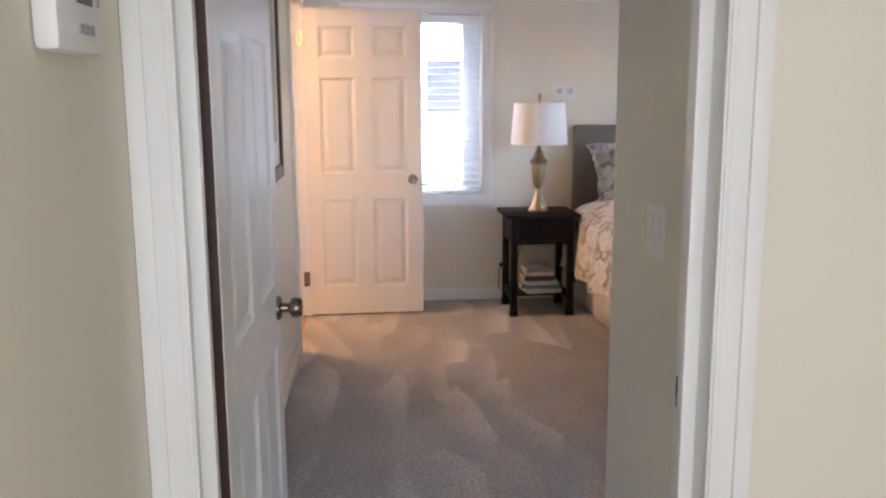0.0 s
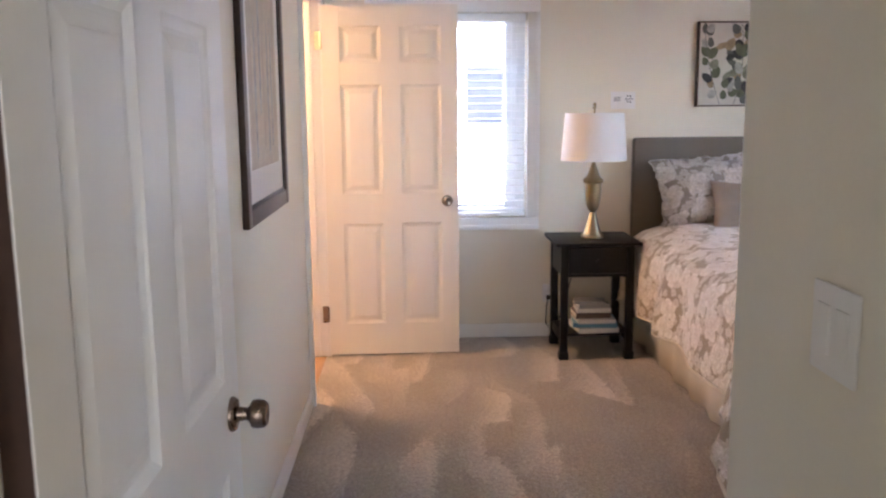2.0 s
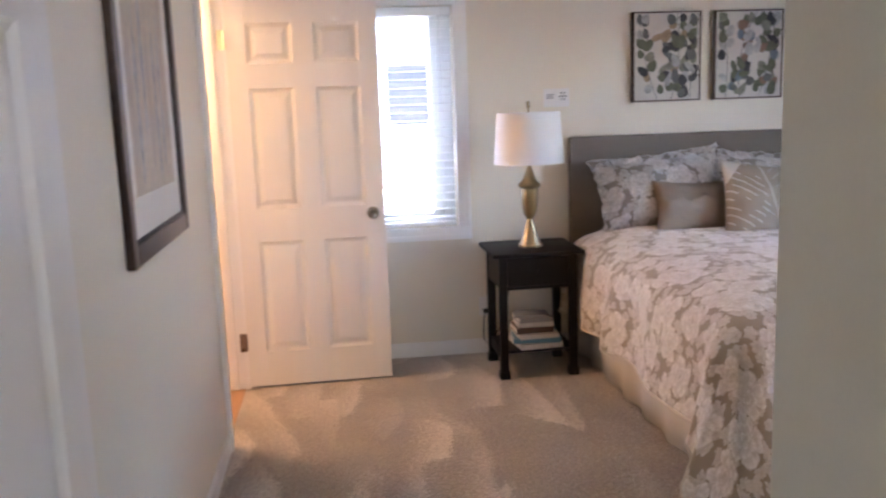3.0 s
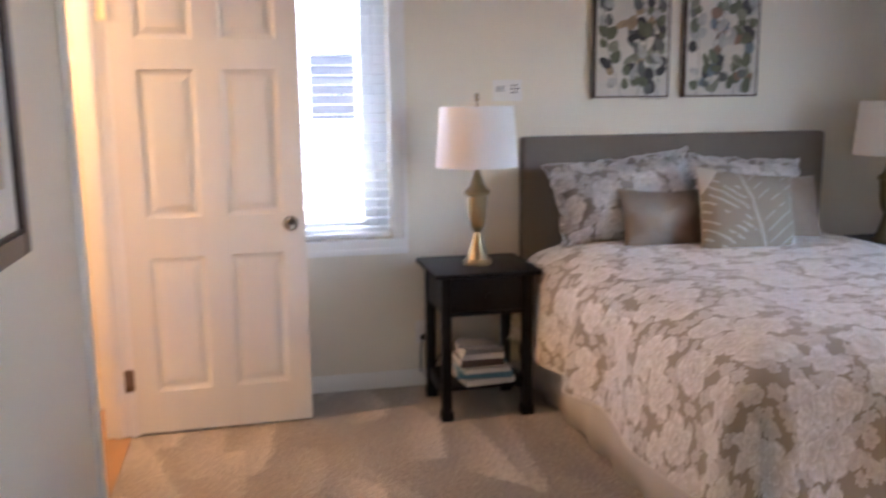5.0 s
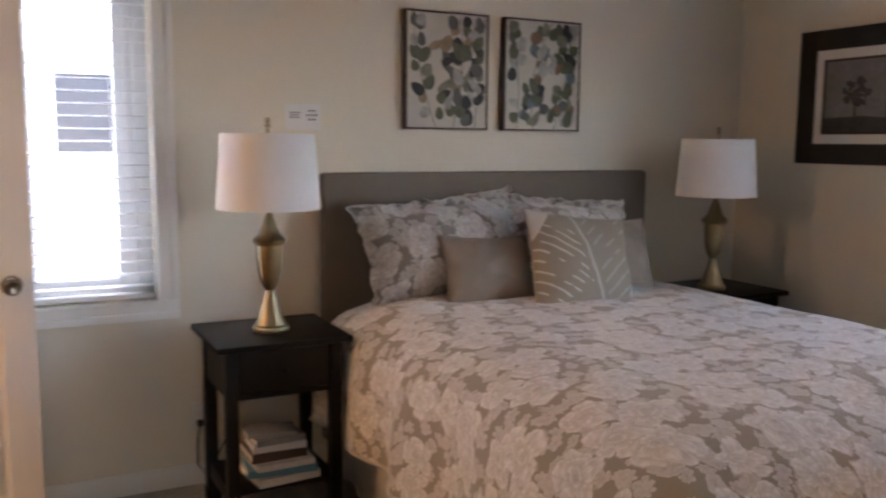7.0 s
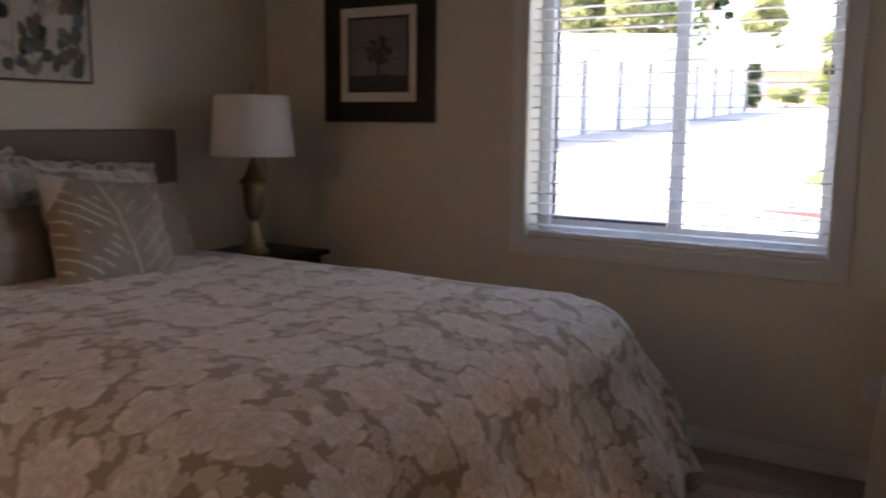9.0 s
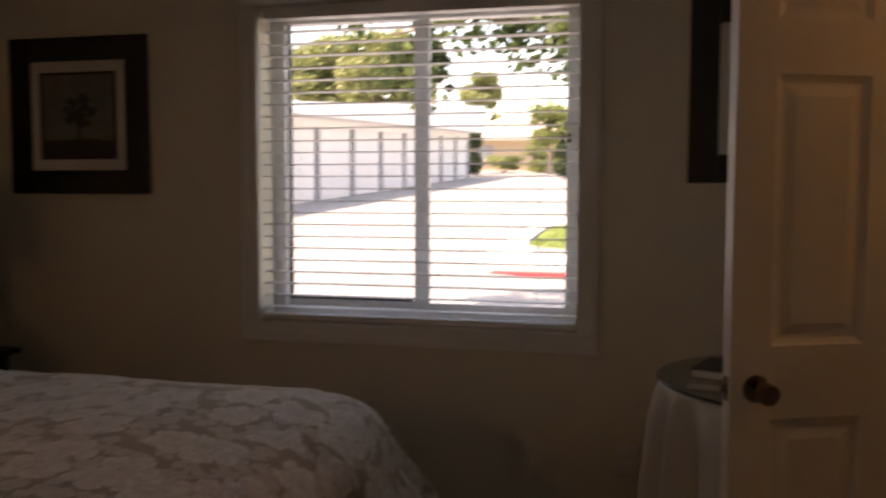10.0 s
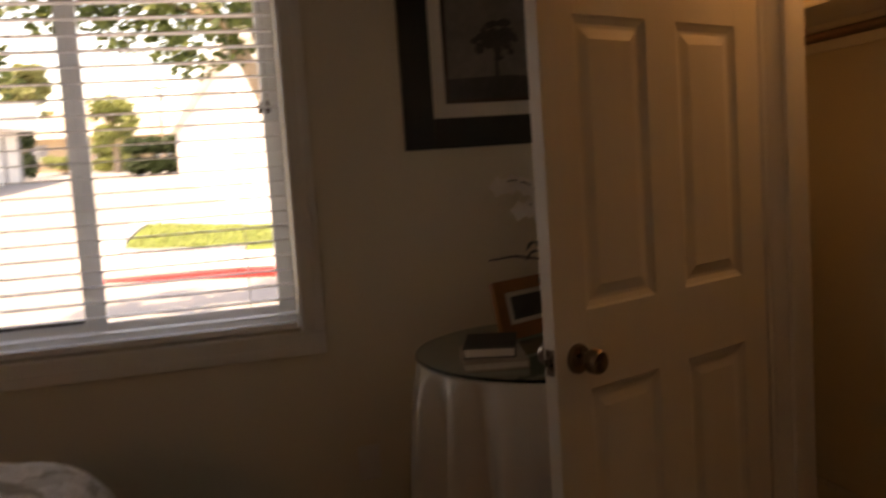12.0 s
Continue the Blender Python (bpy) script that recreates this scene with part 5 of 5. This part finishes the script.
def grass():
    rng = random.Random(11)
    verts, faces = [], []
    for k in range(5200):
        x, y = rng.uniform(12.8, 18.2), rng.uniform(2.2, 5.05)
        if x < 13.3 + (y - 3.4) * 0.476 or x > 16.5 + (y - 3.1):
            continue
        a, h = rng.uniform(0, 6.28), rng.uniform(0.03, 0.07)
        z = gz(x) + 0.123
        dx, dy = 0.012 * math.cos(a), 0.012 * math.sin(a)
        n = len(verts)
        verts += [(x - dx, y - dy, z), (x + dx, y + dy, z), (x + rng.uniform(-0.03, 0.03), y + rng.uniform(-0.03, 0.03), z + h)]
        faces.append((n, n + 1, n + 2))
    me = bpy.data.meshes.new("grass")
    me.from_pydata(verts, [], faces)
    me.materials.append(LEAF_LIME)
    return tagged(new("grass", me), "short green grass blades on lawn", "grass", "", "stuff")


grass()


def garage():
    """A row of garages facing the driveway, built along the slope: back wall, deep fascia, posts and doors."""
    root = thing("garage_row", "long white garage row with panelled doors and deep fascia", "garage")
    face, x0, x1, n = 14.25, 17.6, 53.26, 10
    bay = (x1 - x0) / n

    def piece(name, lo, hi, material, parent, label="", bevel=0.0, taper=0.0):
        ob = box_part(name, lo, hi, material, parent, label, bevel)
        mid = (lo[2] + hi[2]) / 2
        for v in ob.data.vertices:
            v.co.z += gz(v.co.x) + (taper * (v.co.x - x0) if v.co.z > mid else 0.0)
        return ob
    piece("wall", (x0, face + 0.16, -1.2), (x1, face + 6.5, 2.79), STUCCO, root)
    piece("roof", (x0 - 0.35, face - 1.05, 2.80), (x1 + 0.1, face + 6.8, 2.86), STUCCO, root, "white roof with deep fascia", 0.0, 0.045)
    piece("lintel", (x0, face, 2.52), (x1, face + 0.158, 2.798), STUCCO, root)
    piece("plinth", (x0, face + 0.02, -0.6), (x1, face + 0.158, 0.0), CONCRETE, root)
    for i in range(n + 1):
        x = x0 + i * bay
        piece("post", (x - 0.13, face - 0.02, -0.3), (x + 0.13, face + 0.15, 2.52), GREYPOST, root)
    for i in range(n):
        xa, xb = x0 + i * bay + 0.14, x0 + (i + 1) * bay - 0.14
        d = piece("garage_door", (xa, face + 0.09, 0.002), (xb, face + 0.157, 2.515), GARAGEDOOR, root, "white panelled garage door")
        for k in range(4):
            z = 0.04 + k * 0.615
            piece("door_panel", (xa + 0.06, face + 0.072, z), (xb - 0.06, face + 0.092, z + 0.565), GARAGEDOOR, d)
    return root


garage()

# white building along the other side of the driveway
wb = thing("white_building", "long plain white stucco building in full sun", "building", pose(18.7, 3.05, 0, 0, 0, 5.0))
box_part("wall", (0, -7.0, -0.3), (31, 0.0, 4.1), STUCCO, wb)
box_part("roof", (-0.3, -7.3, 4.1), (31.3, 0.3, 4.35), STUCCO, wb, "thin white roof edge", 0.02)


def hip_house(label, at, w, d, h, wallmat):
    root = thing("house", label, "house", at)
    box_part("wall", (-w / 2, -d / 2, -1.0), (w / 2, d / 2, h), wallmat, root)
    bm = bmesh.new()
    e = 0.7
    base = [bm.verts.new(p) for p in ((-w / 2 - e, -d / 2 - e, h), (w / 2 + e, -d / 2 - e, h), (w / 2 + e, d / 2 + e, h), (-w / 2 - e, d / 2 + e, h))]
    ridge = [bm.verts.new((-w * 0.12, 0, h + d * 0.27)), bm.verts.new((w * 0.12, 0, h + d * 0.27))]
    for f in ((base[0], base[1], ridge[1], ridge[0]), (base[1], base[2], ridge[1]), (base[2], base[3], ridge[0], ridge[1]), (base[3], base[0], ridge[0]), tuple(reversed(base))):
        bm.faces.new(f)
    part("roof", bm, ROOFING, root, "pale hipped shingle roof")
    box_part("eave", (-w / 2 - e, -d / 2 - e, h - 0.16), (w / 2 + e, d / 2 + e, h - 0.002), TRIM, root)
    for x in (-0.30, 0.02, 0.32):
        wi = box_part("window", (x * w - 0.7, -d / 2 - 0.03, 0.9), (x * w + 0.7, -d / 2 + 0.02, 2.1), GREYPOST, root, "dark window")
        box_part("window_frame", (x * w - 0.78, -d / 2 - 0.05, 0.82), (x * w + 0.78, -d / 2 - 0.031, 0.90), VINYL, wi)
        box_part("window_frame", (x * w - 0.03, -d / 2 - 0.05, 0.90), (x * w + 0.03, -d / 2 - 0.031, 2.1), VINYL, wi)
    return root


hip_house("low tan stucco house with pale hipped roof", pose(79, 13.2, gz(75), 0, 0, -84), 15, 10, 2.7, TANSTUCCO)
hip_house("low tan stucco house far beyond the trees", pose(95, 34, gz(75), 0, 0, -80), 16, 10, 2.7, TANSTUCCO)

# neighbour house opposite the narrow window
nb = thing("neighbour_house", "white stucco house wall close outside window", "house")
box_part("wall", (-8.0, 9.4, -0.4), (5.2, 10.4, 3.0), STUCCO, nb)
box_part("roof", (-8.3, 9.0, 3.0), (5.5, 10.8, 3.2), ROOFING, nb, "pale roof edge")
wi = thing("window", "dark neighbour window", "")
wi.parent = nb
wi.name = "neighbour_window"
box_part("pane", (0.60, 9.386, 1.32), (1.40, 9.396, 1.87), DARK, wi, "dark glass")
for x in (0.53, 0.99, 1.40):
    box_part("window_frame", (x, 9.37, 1.26), (x + 0.08, 9.40, 1.93), VINYL, wi)
for z in (1.26, 1.87):
    box_part("window_frame", (0.611, 9.372, z), (1.399, 9.399, z + 0.06), VINYL, wi)


# ---- trees and shrubs ----
def leaf_cloud(blobs, count, size, rng, maple=False):
    """Many small leaves scattered in and round clumps, denser at their outsides."""
    verts, faces = [], []
    total = sum(b[1][0] * b[1][1] * b[1][2] for b in blobs) ** (1.0)
    for c, r in blobs:
        share = int(count * r[0] * r[1] * r[2] / total)
        for _ in range(share):
            d = Vector((rng.gauss(0, 1), rng.gauss(0, 1), rng.gauss(0, 1))).normalized()
            k = rng.random() ** 0.38 * rng.uniform(0.8, 1.12)
            p = Vector(c) + Vector((d.x * r[0] * k, d.y * r[1] * k, d.z * r[2] * k))
            q = Euler((rng.uniform(-1.1, 1.1), rng.uniform(-1.1, 1.1), rng.uniform(0, 6.28))).to_matrix()
            s = size * rng.uniform(0.6, 1.35)
            shape = ((0, -0.5), (0.28, -0.22), (0.55, -0.05), (0.30, 0.12), (0.36, 0.42), (0, 0.62), (-0.36, 0.42), (-0.30, 0.12), (-0.55, -0.05), (-0.28, -0.22)) if maple else ((0, -0.6), (0.25, 0.0), (0, 0.6), (-0.25, 0.0))
            n = len(verts)
            for x, y in shape:
                verts.append(p + q @ Vector((x * s, y * s, 0.10 * s * abs(x))))
            faces.append(tuple(range(n, n + len(shape))))
    return verts, faces


def crown_mesh(blobs, count, size, material, rng, maple=False):
    verts, faces = leaf_cloud(blobs, count, size, rng, maple)
    me = bpy.data.meshes.new("crown")
    me.from_pydata([tuple(v) for v in verts], [], faces)
    me.materials.append(material)
    return me


def far_tree(label, x, y, height, spread, material, seed, count=5000, size=0.42):
    rng = random.Random(seed)
    root = thing("tree", label, "tree", pose(x, y, gz(x)))
    bm = bmesh.new()
    tube(bm, [(0, 0, -0.3), (0.1, 0.0, height * 0.25), (-0.1, 0.1, height * 0.55), (0, 0, height * 0.85)], [0.28, 0.22, 0.14, 0.05], 9)
    for k in range(6):
        an = k * 1.05 + rng.uniform(-0.2, 0.2)
        z0 = height * rng.uniform(0.25, 0.5)
        tube(bm, [(0, 0, z0), (math.cos(an) * spread * 0.35, math.sin(an) * spread * 0.35, z0 + height * 0.15), (math.cos(an) * spread * 0.7, math.sin(an) * spread * 0.7, z0 + height * 0.22)], [0.11, 0.07, 0.03], 7)
    part("trunk", bm, BARK, root, "", True)
    blobs = []
    for k in range(28):
        an, rr = rng.uniform(0, 6.28), spread * rng.random() ** 0.5 * 0.75
        zz = height * rng.uniform(0.38, 0.92)
        rad = spread * rng.uniform(0.18, 0.36)
        blobs.append(((rr * math.cos(an) * (1.1 - 0.5 * zz / height), rr * math.sin(an) * (1.1 - 0.5 * zz / height), zz), (rad, rad, rad * 0.8)))
    ob = new("crown", crown_mesh(blobs, count, size, material, rng))
    ob.parent = root
    return root


far_tree("large pale olive tree behind garages", 62, 23.3, 11.0, 4.3, LEAF_PALE, 1, 17000, 0.40)
far_tree("pale green tree behind garages", 66, 29.5, 11.5, 4.4, LEAF_PALE, 2, 11000, 0.45)
far_tree("pale green tree beyond garage end", 80, 18.7, 9.5, 2.9, LEAF_PALE, 4, 8000, 0.42)
far_tree("pale green tree behind house", 96, 15, 6.5, 3.4, LEAF_PALE, 5, 4500, 0.45)
far_tree("tall thin dark tree behind garages", 60, 18.3, 16.0, 1.9, LEAF_DARK, 12, 3500, 0.42)
far_tree("small open green tree in front of tan house", 62, 10.2, 5.2, 2.3, LEAF_LIME, 6, 3600, 0.27)


def shrub(label, x, y, size, material, seed, count, leaf, boxy=False):
    rng = random.Random(seed)
    root = thing("shrub", label, "shrub", pose(x, y, gz(x)))
    bm = bmesh.new()
    for k in range(5):
        an = k * 1.25
        tube(bm, [(0, 0, -0.1), (math.cos(an) * size[0] * 0.3, math.sin(an) * size[1] * 0.3, size[2] * 0.6)], [0.05, 0.02], 6)
    part("stem", bm, BARK, root)
    blobs = []
    for k in range(18 if boxy else 14):
        fx, fy, fz = rng.uniform(-0.7, 0.7), rng.uniform(-0.7, 0.7), rng.uniform(0.25, 0.85)
        rr = rng.uniform(0.28, 0.42)
        if boxy:
            fx, fy, fz, rr = (-0.6, 0.0, 0.6)[k % 3], (-0.6, 0.0, 0.6)[k // 3 % 3], (0.25, 0.72)[k // 9], 0.40
        blobs.append(((fx * size[0] * 0.5, fy * size[1] * 0.5, fz * size[2]), (size[0] * rr * 0.6, size[1] * rr * 0.6, size[2] * rr * 0.55)))
    ob = new("crown", crown_mesh(blobs, count, leaf, material, rng))
    ob.parent = root
    return root


shrub("clipped dark green hedge beside white building", 51.0, 7.05, (2.4, 3.0, 2.3), LEAF_DARK, 21, 9000, 0.19, True)
shrub("clipped dark green hedge at garage corner", 57.0, 15.0, (1.8, 1.5, 3.6), LEAF_DARK, 22, 5000, 0.22, True)
shrub("lime green shrubs in front of tan house", 66.0, 14.2, (3.0, 3.4, 1.5), LEAF_LIME, 23, 3500, 0.22)
shrub("low yellow green shrubs along driveway end", 64.0, 9.8, (2.6, 4.6, 1.0), LEAF_LIME, 24, 4000, 0.2)
shrub("green shrubs beside tan house door", 67.0, 11.4, (2.4, 3.0, 2.2), LEAF_LIME, 25, 3000, 0.24)

pole = thing("utility_pole", "thin dark utility pole far away", "pole", pose(70, 7.6, gz(70)))
bm = bmesh.new()
tube(bm, [(0, 0, -0.3), (0, 0, 6.6)], [0.14, 0.10], 10)
part("post", bm, BARK, pole, "", True)
box_part("crossarm", (-0.06, -0.8, 5.9), (0.06, 0.8, 6.05), BARK, pole)
box_part("transformer", (-0.25, -0.35, 5.0), (0.25, 0.05, 5.7), GREYPOST, pole, "grey transformer box", 0.05)


def near_tree():
    """Broad-leaved tree beside the window; its limbs lean over the view."""
    rng = random.Random(31)
    x, y = 9.4, 3.06
    root = thing("tree", "broad-leaved tree with pale smooth limbs near window", "tree", pose(x, y, gz(x)))
    bm = bmesh.new()
    tube(bm, [(0, -0.05, -0.3), (0, -0.03, 0.8), (0.0, 0.0, 1.7), (0.02, -0.10, 2.6), (0.1, -0.3, 3.6), (0.1, -0.4, 5.0)], [0.17, 0.14, 0.13, 0.12, 0.09, 0.04], 12)
    part("trunk", bm, BARK, root, "pale brown smooth trunk", True)
    limbs = [
        ([(0, 0.02, 1.75), (-0.05, 0.28, 2.35), (-0.1, 0.62, 2.85), (-0.1, 1.2, 3.35), (0.0, 1.9, 3.7)], [0.085, 0.075, 0.062, 0.045, 0.02]),
        ([(0.0, 0.0, 2.2), (0.0, 0.22, 2.8), (0.05, 0.40, 3.5), (0.1, 0.6, 4.3)], [0.075, 0.065, 0.05, 0.02]),
        ([(-0.08, 0.5, 2.7), (-0.2, 1.1, 2.88), (-0.3, 1.9, 2.95), (-0.3, 2.7, 2.80)], [0.05, 0.04, 0.03, 0.012]),
        ([(-0.1, 1.2, 3.35), (-0.3, 2.2, 3.35), (-0.3, 3.2, 3.1)], [0.04, 0.03, 0.012]),
        ([(-0.02, -0.1, 2.3), (-0.3, -0.6, 3.1), (-0.5, -1.2, 3.6)], [0.07, 0.05, 0.02]),
        ([(0.1, -0.3, 3.6), (0.5, 0.3, 4.1), (0.8, 1.2, 4.3)], [0.05, 0.035, 0.015]),
    ]
    for pts, rad in limbs:
        bm = bmesh.new()
        tube(bm, pts, rad, 9)
        part("limb", bm, BARK, root, "", True)
    blobs = []
    for pts, rad in limbs:
        for k in range(len(pts) * 3):
            i = rng.randrange(1, len(pts))
            f = rng.random()
            p = Vector(pts[i - 1]).lerp(Vector(pts[i]), f)
            p += Vector((rng.uniform(-0.5, 0.5), rng.uniform(-0.35, 0.35), rng.uniform(-0.22, 0.5)))
            s = rng.uniform(0.16, 0.32)
            if p.z > 2.35 or p.y < -0.2:
                blobs.append((tuple(p), (s, s, s * 0.75)))
    for c in ((-0.25, 2.55, 2.62), (-0.3, 2.75, 2.45), (-0.3, 2.3, 2.75), (-0.3, 3.1, 2.85), (-0.2, 1.5, 2.72), (-0.2, 0.9, 2.62), (-0.1, 0.45, 2.42), (-0.1, 1.2, 2.85), (-0.25, 1.9, 2.72), (-0.25, 2.45, 2.36), (-0.25, 2.36, 2.18), (-0.1, 0.95, 2.42), (-0.1, 0.72, 2.30), (-0.15, 1.35, 2.52)):
        blobs.append((c, (0.24, 0.24, 0.18)))
    ob = new("crown", crown_mesh(blobs, 4300, 0.078, LEAF_NEAR, rng, True))
    ob.parent = root
    tagged(ob, "ragged dark green lobed leaves")


near_tree()
